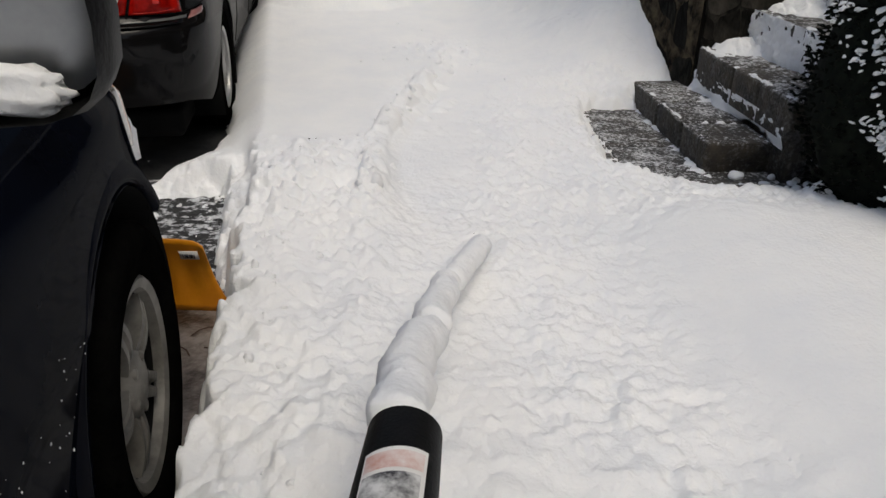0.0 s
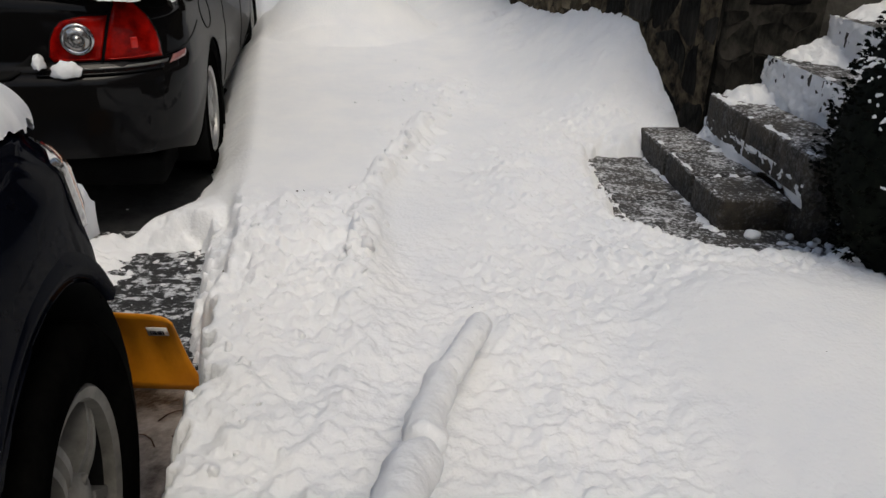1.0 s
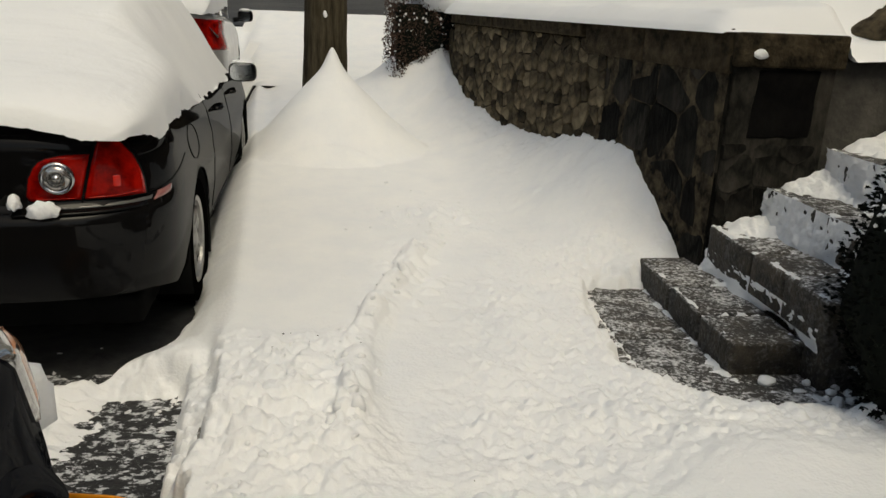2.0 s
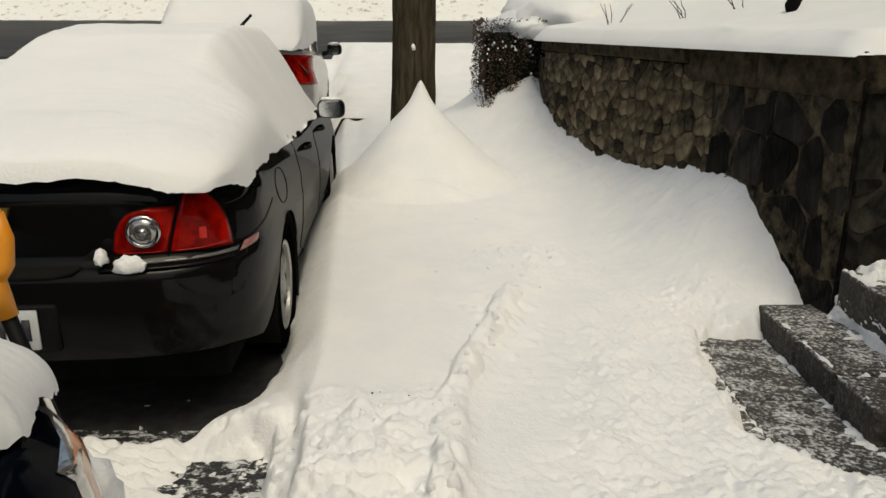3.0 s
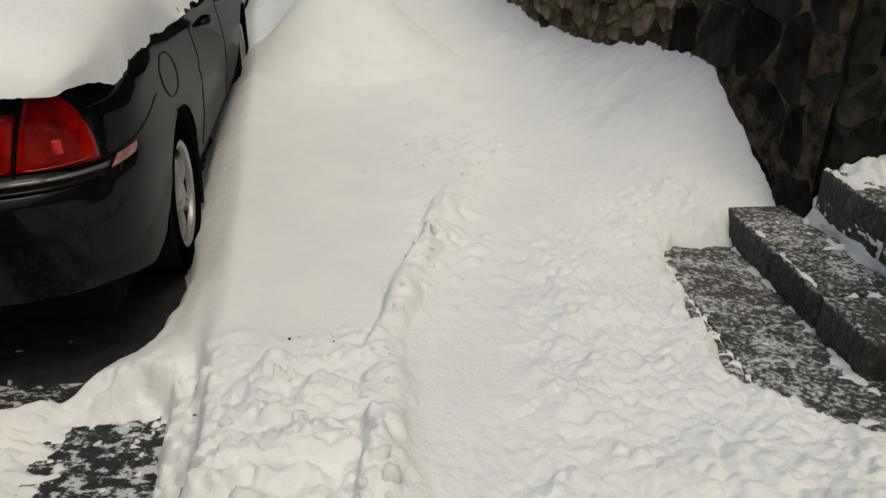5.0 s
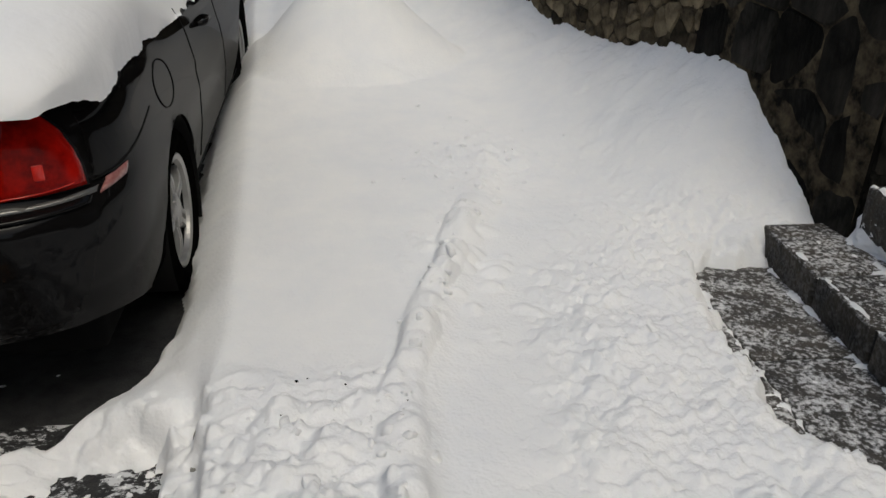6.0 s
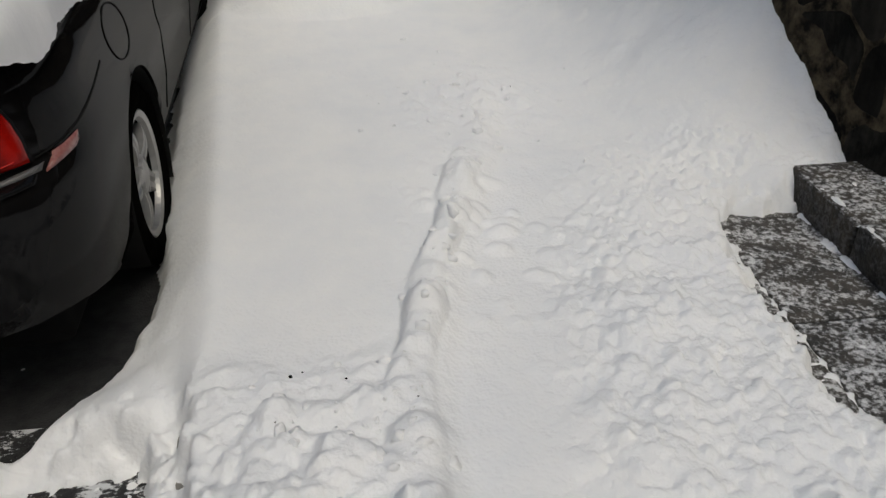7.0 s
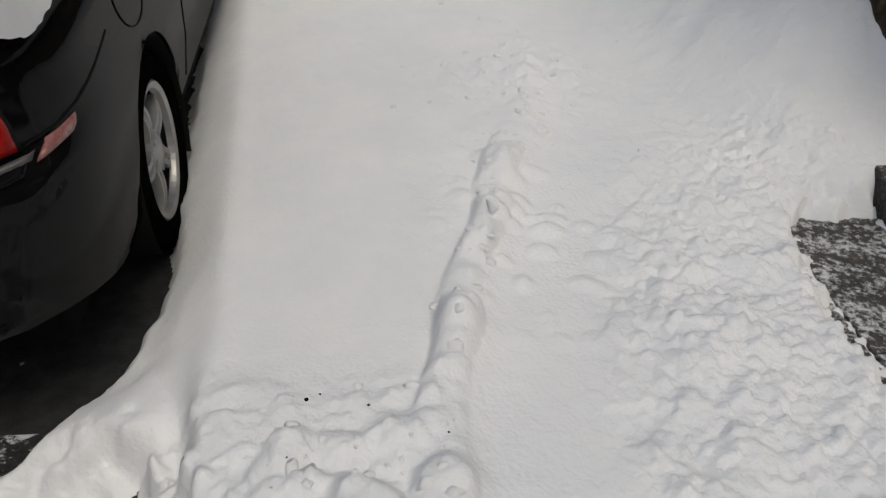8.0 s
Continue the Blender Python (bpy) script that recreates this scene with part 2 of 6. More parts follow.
def grid_mesh(bm, rows, closed_u=False):
    """Faces between rows of equal length of points."""
    vs = [[bm.verts.new(p) for p in row] for row in rows]
    n = len(rows[0])
    for a, b in zip(vs, vs[1:]):
        for i in range(n if closed_u else n - 1):
            j = (i + 1) % n
            bm.faces.new((a[i], a[j], b[j], b[i]))
    return vs


def tube(bm, pts, radii, seg=10, cap=True):
    """A round tube along points."""
    rows = []
    for i, p in enumerate(pts):
        p = Vector(p)
        d = (Vector(pts[min(i + 1, len(pts) - 1)]) - Vector(pts[max(i - 1, 0)])).normalized()
        u = d.orthogonal().normalized() if i == 0 else (rows_u - d * rows_u.dot(d)).normalized()
        rows_u = u
        w = d.cross(u)
        r = radii[i] if hasattr(radii, "__len__") else radii
        rows.append([p + (u * math.cos(a) + w * math.sin(a)) * r for a in (2 * math.pi * k / seg for k in range(seg))])
    vs = grid_mesh(bm, rows, True)
    if cap:
        bm.faces.new(vs[0][::-1])
        bm.faces.new(vs[-1])


def ring_y(bm, prof, seg=40, cx=0.0):
    """Surface turned round the x axis from a profile of (x, radius)."""
    rows = [[(cx + x, r * math.cos(a), r * math.sin(a)) for a in (2 * math.pi * k / seg for k in range(seg))] for x, r in prof]
    grid_mesh(bm, rows, True)


def vnoise(x, y, seed=0):
    """Smooth value noise on arrays, 0 to 1."""
    xi, yi = np.floor(x).astype(np.int64), np.floor(y).astype(np.int64)
    fx, fy = x - xi, y - yi
    fx, fy = fx * fx * (3 - 2 * fx), fy * fy * (3 - 2 * fy)

    def lattice(a, b):
        h = (a * 374761393 + b * 668265263 + seed * 974634777) & 0x7FFFFFFF
        h = ((h ^ (h >> 13)) * 1274126177) & 0x7FFFFFFF
        return ((h ^ (h >> 16)) & 0xFFFF) / 65535.0
    a, b, c, d = lattice(xi, yi), lattice(xi + 1, yi), lattice(xi, yi + 1), lattice(xi + 1, yi + 1)
    return (a * (1 - fx) + b * fx) * (1 - fy) + (c * (1 - fx) + d * fx) * fy


def fbm(x, y, scale, octaves=4, seed=0, gain=0.5):
    total, amp, norm = 0.0, 1.0, 0.0
    for k in range(octaves):
        total = total + amp * vnoise(x * scale * 2 ** k + 17.3 * k, y * scale * 2 ** k - 9.1 * k, seed + k)
        norm += amp
        amp *= gain
    return total / norm


def lumps(x, y, scale, seed, fill=0.8):
    """Rounded clods of mixed size packed on a jittered lattice, 0 to about 0.7."""
    X, Y = np.broadcast_arrays(np.asarray(x, float) * scale, np.asarray(y, float) * scale)
    xi, yi = np.floor(X).astype(np.int64), np.floor(Y).astype(np.int64)
    best = np.zeros(X.shape)

    def hashed(a, b, k):
        h = (a * 374761393 + b * 668265263 + (seed * 13 + k) * 974634777) & 0x7FFFFFFF
        h = ((h ^ (h >> 13)) * 1274126177) & 0x7FFFFFFF
        return ((h ^ (h >> 16)) & 0xFFFF) / 65535.0
    for dx in (-1, 0, 1):
        for dy in (-1, 0, 1):
            a, b = xi + dx, yi + dy
            r = 0.34 + 0.42 * hashed(a, b, 3)
            ax = 0.75 + 0.6 * hashed(a, b, 4)
            u, v = (X - a - hashed(a, b, 1)) / (r * ax), (Y - b - hashed(a, b, 2)) / r
            best = best + (r * np.clip(1 - u * u - v * v, 0, 1) ** 1.4 * (hashed(a, b, 5) < fill)) ** 3
    return np.cbrt(best)


def step01(x, a, b):
    t = np.clip((x - a) / (b - a), 0, 1)
    return t * t * (3 - 2 * t)


def height_mesh(name, xs, ys, zfun, mat):
    X, Y = np.meshgrid(xs, ys)
    Z = zfun(X, Y)
    nx, ny = len(xs), len(ys)
    me = bpy.data.meshes.new(name)
    idx = np.arange(nx * ny).reshape(ny, nx)
    quads = np.stack([idx[:-1, :-1], idx[:-1, 1:], idx[1:, 1:], idx[1:, :-1]], -1).reshape(-1, 4)
    me.from_pydata(np.stack([X, Y, Z], -1).reshape(-1, 3).tolist(), [], quads.tolist())
    smooth(me)
    me.materials.append(mat)
    return new(name, me)


# ---- plan ----
STREET = -0.15          # street level below the pavement


def rise(y):
    """The street climbs towards the crossing road."""
    y = np.asarray(y, float)
    z = 0.0053 * np.clip(y - 4.5, 0, 7.5) ** 2 + 0.08 * np.clip(y - 12, 0, 3.2) + 0.056 * np.clip(y - 12, 0, 3.2) ** 2
    return z + 0.13 * np.maximum(y - 15.2, 0)


def kerb_x(y):
    return -0.868 - 0.115 * (y - 3.07)


def wall_x(y):
    return 1.41 - 0.181 * (y - 4.16)


# ---- ground and street ----
_ys = np.concatenate([np.linspace(-60, -4, 8), np.linspace(-3, 24, 90), np.linspace(26, 300, 20)])
_xs = np.concatenate([np.linspace(-300, -8, 14), np.linspace(-7, 7, 57), np.linspace(8, 300, 14)])
ground = height_mesh("ground", _xs, _ys, lambda x, y: STREET + np.minimum(rise(y), 2.1), ASPHALT)
setting(ground, "dark wet asphalt street running beside the pavement", "ground")

bm = bmesh.new()
for k in range(26):
    y0, y1 = -3 + 0.5 * k, -2.5 + 0.5 * k
    rows = [[(kerb_x(y), y, STREET - 0.2), (kerb_x(y), y, float(rise(y)) - 0.012), (1.6, y, float(rise(y)) - 0.012), (1.6, y, STREET - 0.2)] for y in (y0, y1)]
    grid_mesh(bm, rows)
pavement = setting(part("pavement", bm, CONCRETE, shade=False), "grey concrete pavement slab buried under snow", "pavement")


bm = bmesh.new()
rows = [[(x, y, STREET + 0.004) for x in np.linspace(-2.4, kerb_x(y) + 0.0, 8)] for y in np.linspace(2.02, 3.2, 10)]
grid_mesh(bm, rows)
setting(part("scraped_asphalt", bm, SCRAPED), "shovelled black asphalt streaked with leftover snow", "road")
bm = bmesh.new()
rows = [[(x, y, STREET + 0.003) for x in np.linspace(-1.6, kerb_x(y), 8)] for y in np.linspace(0.0, 2.018, 10)]
grid_mesh(bm, rows)
setting(part("wet_gutter", bm, material("slushy_gutter", (0.035, 0.026, 0.02), 0.35, color2=(0.30, 0.27, 0.25), scale=5, bump=0.4, bump_scale=60, lo=0.40, hi=0.62)), "brown slushy gutter beside the front tyre", "road")

# kerb stones
kerb = setting(new("kerb"), "worn grey granite kerb showing between snow", "kerb")
for _k in range(14):
    _y0 = -2.0 + 0.9 * _k
    bm = bmesh.new()
    grid_mesh(bm, [[(kerb_x(y) - 0.012, y, STREET - 0.1), (kerb_x(y) - 0.012, y, float(rise(y)) - 0.025), (kerb_x(y) - 0.002, y, float(rise(y)) - 0.006), (kerb_x(y) + 0.14, y, float(rise(y)) - 0.004), (kerb_x(y) + 0.145, y, STREET - 0.1)] for y in np.linspace(_y0 + 0.004, _y0 + 0.896, 7)])
    part("kerb_stone", bm, CONCRETE, kerb)


# ---- snow on the pavement and in the gutter ----
def bump_at(x, y, cx, cy, r, ry=None):
    return np.exp(-(((x - cx) / r) ** 2 + ((y - cy) / (ry or r)) ** 2))


STREAM = [(-0.26, 1.9), (-0.29, 2.3), (-0.30, 2.7), (-0.28, 3.0), (-0.20, 3.4), (-0.08, 3.8), (0.07, 4.3), (0.2, 4.9)]


def stream_x(y):
    return np.interp(y, [p[1] for p in STREAM], [p[0] for p in STREAM])


def snow_height(x, y):
    kx = kerb_x(y)
    wx = wall_x(np.maximum(y, 3.9))
    base = rise(y)
    n1, n2, n3 = fbm(x, y, 1.1, 3, 1), fbm(x, y, 5, 4, 7), fbm(x, y, 17, 3, 23)
    wx1, wy1 = x + 0.05 * (n2 - 0.5), y + 0.05 * (n3 - 0.5)
    big, mid, fine = lumps(wx1, wy1, 7, 201, 0.6), lumps(wx1, wy1, 15, 203, 0.7), lumps(wx1, wy1, 34, 205, 0.8)
    puff = 0.45 * big + 0.4 * mid + 0.25 * fine
    # churned zone in the middle and near the steps, smooth towards the tree and left of the blown ridge
    sx = stream_x(y)
    churn = step01(x - sx, 0.25, 0.55) * (1 - 0.75 * step01(y, 3.7, 4.5)) + 0.8 * (1 - step01(y, 2.3, 2.9)) * (1 - step01(x, -0.45, -0.2))
    churn = np.clip(churn + 0.7 * (1 - step01(y, 2.2, 2.8)), 0, 1) * (1 - 0.95 * step01(x + 0.25 * (n1 - 0.5), 0.35, 0.75) * (1 - step01(y, 1.9, 2.3)))
    t = 0.10 + 0.05 * (n1 - 0.5) + (0.012 + 0.030 * churn) * (n2 - 0.5)
    t += churn * (0.022 * (big - 0.15) + 0.021 * (mid - 0.15) + 0.017 * (fine - 0.15) + 0.010 * (lumps(wx1, wy1, 62, 207, 0.8) - 0.2) + 0.010 * (fbm(x, y, 40, 2, 25) - 0.5))
    t += 0.0035 * (fbm(x, y, 26, 3, 77) - 0.5)
    # shallow trough swept along the right of the ridge
    t -= 0.028 * step01(x - sx, 0.05, 0.13) * (1 - step01(x - sx + 0.1 * (n2 - 0.5), 0.30, 0.60)) * step01(y, 1.9, 2.4) * (1 - step01(y, 4.3, 5.0))
    # untouched deeper snow at the near right
    t += 0.11 * step01(x, 0.45, 0.95) * (1 - step01(y, 1.9, 2.6))
    # clumped heap by the kerb, with a broken edge towards the smooth snow
    trod = (1 - step01(y + 0.10 * (n2 - 0.5) + 0.06 * (n3 - 0.5), 2.98, 3.18)) * (1 - step01(x + 0.2 * (n2 - 0.5), -0.40, -0.22)) * step01(y, 1.8, 2.5)
    heap = bump_at(x, y, -0.5, 2.82, 0.26, 0.26)
    t += trod * (0.010 + 0.026 * (big - 0.15) * (0.4 + 1.2 * n1) + 0.026 * (mid - 0.15) + 0.016 * (fine - 0.15)) + heap * (0.022 + 0.07 * (lumps(wx1, wy1, 8, 31, 0.6) - 0.2))
    t += 0.05 * (1 - step01(y, 2.4, 2.8)) * (1 - step01(x, -0.35, -0.1)) * (0.6 + 0.8 * n2)
    # clods further along
    t += bump_at(x, y, 0.16, 4.85, 0.34, 0.36) * (0.05 * lumps(x, y, 11, 35, 0.55) + 0.022 * fine)
    t += bump_at(x, y, 0.02, 3.75, 0.25, 0.5) * 0.045 * lumps(x, y, 13, 37, 0.45)
    # blown ridge of broken lumps
    wob = 0.05 * (vnoise(y * 4, 0 * y, 301) - 0.5)
    width = 0.050 + 0.022 * vnoise(y * 7, 0 * y, 303)
    d = (x - sx - wob) / width
    crest = np.clip(0.35 + 1.3 * lumps(0 * x + 0.37, y, 7.5, 305, 0.85), 0, 1.15) * (0.85 + 0.5 * mid)
    t += np.clip(1 - np.abs(d) ** 2.6, 0, 1) ** 0.7 * (0.076 - 0.030 * step01(y, 3.4, 4.2)) * crest * step01(y, 2.0, 2.35) * (1 - step01(y, 4.1, 4.7))
    # cone of snow against the tree
    r = np.hypot(x + 0.535, y - 6.85) * (0.94 + 0.12 * fbm(x, y, 2.2, 2, 91))
    t += 0.70 * np.clip(1 - r / 0.82, 0, 1) ** 1.15 + 0.10 * np.exp(-(r / 0.9) ** 2) + 0.10 * np.exp(-(r / 0.07) ** 2)
    # bank along the stone wall
    prof = np.interp(y, [3.6, 3.95, 4.2, 4.45, 4.7, 5.2, 5.6, 6.0, 6.6, 7.0, 8.3, 10], [0.0, 0.06, 0.22, 0.42, 0.52, 0.52, 0.42, 0.36, 0.32, 0.34, 0.37, 0.36])
    dw = np.clip((wx - x) / 0.75, 0, 1)
    bank = (1 - dw) ** 1.6 * step01(prof, 0.02, 0.2)
    t += (prof - 0.02) * (1 - dw) ** 1.6 * (0.92 + 0.2 * n2) + bank * (0.05 * (lumps(x, y, 4.5, 41, 0.5) - 0.1) + 0.012 * (mid - 0.2))
    t += bump_at(x, y, 0.95, 4.05, 0.3, 0.22) * (0.05 * lumps(x, y, 8, 43, 0.7) + 0.02 * fine)
    # drift under the hedge
    t += 0.46 * bump_at(x, y, 0.35, 9.2, 0.75, 0.62)
    # hollow between the drift and the parked cars
    t -= 0.05 * np.exp(-((x - kx - 0.20) / 0.10) ** 2) * step01(y, 6.4, 7.4)
    # far part of the pavement
    t += 0.12 * step01(y, 7.2, 8.5)
    z = base + t
    # cleared pad before the steps
    e = 0.05 * (n2 - 0.5) + 0.10 * (fbm(x, y, 22, 3, 61) - 0.5)
    lo = 0.70 + 0.24 * np.maximum(y - 3.3, 0) + 0.9 * np.maximum(2.82 - y, 0)
    px = step01(x - e, lo, lo + 0.15)
    py = step01(y - 0.6 * e, 2.41 + 0.0 * x, 2.57) * (1 - step01(y + e, 3.74, 3.9))
    pad = px * py
    z = z * (1 - pad) + (base - 0.05) * pad
    # fine wisps left on the pad
    z += pad * 0.075 * np.clip(fbm(x * 0.6, y * 2.0, 9, 4, 71) - 0.40, 0, 1)
    z -= step01(x, 1.12, 1.2) * step01(y, 2.6, 2.75) * (1 - step01(y, 3.72, 3.8)) * 0.25
    # edge towards the street: a rounded lip, then the gutter
    e2 = 0.05 * (n2 - 0.5) + 0.05 * (n1 - 0.5)
    lip = 0.012 * np.exp(-((x - kx - 0.08) / 0.05) ** 2) * step01(y, 3.1, 3.4)
    groove = -0.007 * np.exp(-((x - kx + 0.02) / 0.03) ** 2) * step01(y, 2.9, 3.3)
    z += lip + groove
    street = STREET + base
    dx = kx - x
    # snow thrown in the gutter beside the rear car
    edge_x = np.interp(y, [2.86, 2.94, 3.05, 3.32, 3.75, 4.3, 5.5, 9], [-2.4, -1.66, -1.31, -1.13, -1.11, -1.18, -1.34, -1.72]) + 1.3 * e2 + 0.04 * (n3 - 0.5)
    gut = 0.6 * step01(x, edge_x - 0.015, edge_x + 0.07) + 0.4 * step01(x, edge_x + 0.03, edge_x + 0.26)
    gz = street + 0.0 + 0.17 * gut * step01(y + 1.2 * e2 + 0.12 * (n3 - 0.5), 2.90, 3.12) + 0.05 * (n2 - 0.5) * gut
    gz = np.where(gut < 0.02, street - 0.02, gz)
    # scraped asphalt with snow crumbs between the cars
    crumbs = street - 0.043 + 0.10 * np.clip(fbm(x, y * 1.6, 26, 3, 81) - 0.42, -0.2, 1) + 0.05 * (fbm(x, y, 3.5, 2, 83) - 0.5)
    crumbs += 0.15 * step01(x - 0.05 * (n3 - 0.5), kx - 0.13, kx - 0.05) * step01(y, 2.0, 2.3)
    crumbs += 0.09 * (1 - step01(x, -1.45, -1.15)) + 0.05 * step01(y, 2.88, 3.1)
    soft = step01(y + 1.2 * e2 + 0.10 * (n3 - 0.5), 2.93, 3.09)
    gz = crumbs * (1 - soft) + gz * soft
    # bare wet strip beside the front tyre
    gz -= 0.05 * (1 - step01(y, 1.9, 2.05)) * (1 - 0.7 * step01(n2, 0.45, 0.75))
    jag = kx + (0.07 * (n2 - 0.45) + 0.06 * (n3 - 0.5) + (0.14 * (n2 - 0.5) + 0.10 * (puff - 0.35)) * (1 - step01(y, 2.0, 2.3))) * (1 - step01(y, 2.95, 3.2)) - 0.06 * (1 - step01(y, 1.2, 1.7))
    k = step01(x, jag - 0.03 - 0.13 * step01(y, 3.05, 3.4), jag + 0.05 + 0.08 * step01(y, 3.05, 3.4))
    # kerb top laid bare for a stretch
    bare = step01(y, 2.1, 2.25) * (1 - step01(y, 2.85, 3.05)) * (1 - step01(x, jag + 0.0, jag + 0.06)) * k
    z = z * (1 - bare) + (base - 0.03 + 0.05 * np.clip(n3 - 0.45, 0, 1)) * bare
    return gz * (1 - k) + z * k


snow = height_mesh("snow_cover", np.concatenate([np.arange(-3.2, -1.25, 0.022), np.arange(-1.25, 1.62, 0.0085)]), np.concatenate([np.arange(-2.4, 0.5, 0.04), np.arange(0.5, 1.0, 0.014), np.arange(1.0, 4.8, 0.0085), np.arange(4.8, 6.2, 0.014), np.arange(6.2, 10.0, 0.03)]), snow_height, SNOW)
setting(snow, "deep white trodden snow lying over pavement and gutter", "snow")


_hi = lambda x, y: 0.12 + 0.10 * step01(x, 1.6, 2.2) + 0.06 * (fbm(x, y, 1.2, 4, 61) - 0.5) + rise(y)
yard = height_mesh("yard_snow", np.concatenate([np.linspace(1.59, 2.6, 30), np.linspace(2.7, 7.2, 40)]), np.linspace(-13, 2.68, 160), _hi, SNOW_SMOOTH)
setting(yard, "untouched snow over the front yard beside the bush", "snow")
back = height_mesh("rear_snow", np.linspace(-0.2, 1.62, 30), np.linspace(-13, -2.38, 90), lambda x, y: 0.10 + 0.05 * (fbm(x, y, 1.2, 4, 62) - 0.5), SNOW_SMOOTH)
setting(back, "untouched snow over the pavement behind the blower", "snow")


# ---- retaining wall and steps ----
wall = thing("wall_east", pose(0, 0, 0), "old rubble stone retaining wall with snow-covered capstones", "wall", "", "structure")
W0, W1 = Vector((1.478, 3.78, 0)), Vector((0.66, 8.3, 0))
WDIR = (W1 - W0).normalized()
WNOR = Vector((-WDIR.y, WDIR.x, 0))          # towards the pavement
WLEN = (W1 - W0).length
WTOP = 1.22


def wall_frame(s, z, out):
    return W0 + WDIR * s + WNOR * out + Vector((0, 0, z))


bm = bmesh.new()
rows = []
for k in range(31):
    s = WLEN * k / 30
    rows.append([wall_frame(s, z, 0.0 + 0.012 * noise.noise((s * 3, z * 3, 1))) for z in np.linspace(-0.3, WTOP, 10)] + [wall_frame(s, WTOP, -0.45), wall_frame(s, -0.3, -0.45)])
grid_mesh(bm, rows, True)
part("masonry_core", bm, MORTAR, wall, "brown weathered mortar bed")
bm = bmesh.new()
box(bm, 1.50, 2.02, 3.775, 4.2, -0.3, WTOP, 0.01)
part("return_masonry", bm, DARK_STONE, wall)
bm = bmesh.new()
box(bm, 0.66, 0.95, 8.25, 12.0, -0.3, 1.15, 0.02)
part("far_return", bm, MORTAR, wall)


def clipped(poly, p, q):
    """The part of a polygon nearer to p than to q."""
    m, n = ((p[0] + q[0]) / 2, (p[1] + q[1]) / 2), (q[0] - p[0], q[1] - p[1])
    side = [(v[0] - m[0]) * n[0] + (v[1] - m[1]) * n[1] for v in poly]
    kept = []
    for i, v in enumerate(poly):
        j = (i + 1) % len(poly)
        if side[i] <= 0:
            kept.append(v)
        if (side[i] <= 0) != (side[j] <= 0):
            f = side[i] / (side[i] - side[j])
            kept.append((v[0] + (poly[j][0] - v[0]) * f, v[1] + (poly[j][1] - v[1]) * f))
    return kept


def lay_rubble(origin, along, normal, s0, s1, z0, z1, size, slack, gap, proud, mats, parent, rnd, name="stone"):
    """Rough face stones of many shapes, fitted to each other over a stretch of wall."""
    pts, z, odd = [], z0, 0
    while z < z1:
        h = size * rnd.uniform(0.65, 1.25)
        s = s0 - size * (0.3 + 0.5 * odd)
        while s < s1 + size:
            w = size * rnd.uniform(0.7, 1.9)
            pts.append((s + w / 2 + slack * size * rnd.uniform(-1, 1), z + h / 2 + slack * size * rnd.uniform(-1, 1)))
            s += w
        z += h
        odd = 1 - odd
    turn = Matrix((along, normal, Vector((0, 0, 1)))).transposed().to_4x4()
    for i, p in enumerate(pts):
        poly = [(s0, z0), (s1, z0), (s1, z1), (s0, z1)]
        for j, q in enumerate(pts):
            if j != i and abs(q[0] - p[0]) < 5 * size and abs(q[1] - p[1]) < 4 * size and poly:
                poly = clipped(poly, p, q)
        if len(poly) < 3:
            continue
        cx, cz = sum(v[0] for v in poly) / len(poly), sum(v[1] for v in poly) / len(poly)
        ring = []
        for k, v in enumerate(poly):
            w = poly[(k + 1) % len(poly)]
            if math.hypot(v[0] - w[0], v[1] - w[1]) < 0.012:
                continue
            for f in (0.12, 0.5, 0.88) if math.hypot(v[0] - w[0], v[1] - w[1]) > 0.07 else (0.3, 0.8):
                a, b = v[0] + (w[0] - v[0]) * f - cx, v[1] + (w[1] - v[1]) * f - cz
                r = math.hypot(a, b)
                g = max(0.2, 1 - gap * rnd.uniform(0.6, 1.9) / max(r, 0.01))
                ring.append((a * g, b * g))
        if len(ring) < 5 or max(abs(a) for a, b in ring) < 0.02:
            continue
        out = rnd.uniform(*proud)
        tilt, lean = rnd.uniform(-0.06, 0.06), rnd.uniform(-0.06, 0.06)
        bm = bmesh.new()
        low = [bm.verts.new((a * 1.04, -0.015, b * 1.04)) for a, b in ring]
        top = [bm.verts.new((a * 0.93, out * rnd.uniform(0.5, 1.0) + tilt * a + lean * b, b * 0.93)) for a, b in ring]
        mid = bm.verts.new((rnd.uniform(-0.01, 0.01), out * rnd.uniform(1.0, 1.5), rnd.uniform(-0.01, 0.01)))
        for k in range(len(ring)):
            j = (k + 1) % len(ring)
            bm.faces.new((low[k], low[j], top[j], top[k]))
            bm.faces.new((top[k], top[j], mid))
        ob = part(name, bm, rnd.choice(mats), parent, "", False)
        ob.matrix_world = Matrix.Translation(Vector(origin) + Vector(along) * cx + Vector((0, 0, cz))) @ turn


_r = random.Random(5)
lay_rubble(W0, WDIR, WNOR, 1.22, WLEN, 0.18, WTOP, 0.115, 0.36, 0.004, (0.002, 0.020), [STONE, STONE, STONE_PALE], wall, _r)
lay_rubble(W0, WDIR, WNOR, 0.0, 1.26, 0.02, WTOP, 0.25, 0.13, 0.0, (0.0, 0.005), [DARK_STONE], wall, _r, "block")
lay_rubble((1.50, 3.775, 0), Vector((1, 0, 0)), Vector((0, -1, 0)), 0.0, 0.5, 0.3, 0.79, 0.16, 0.3, 0.0, (0.001, 0.008), [DARK_STONE], wall, _r)


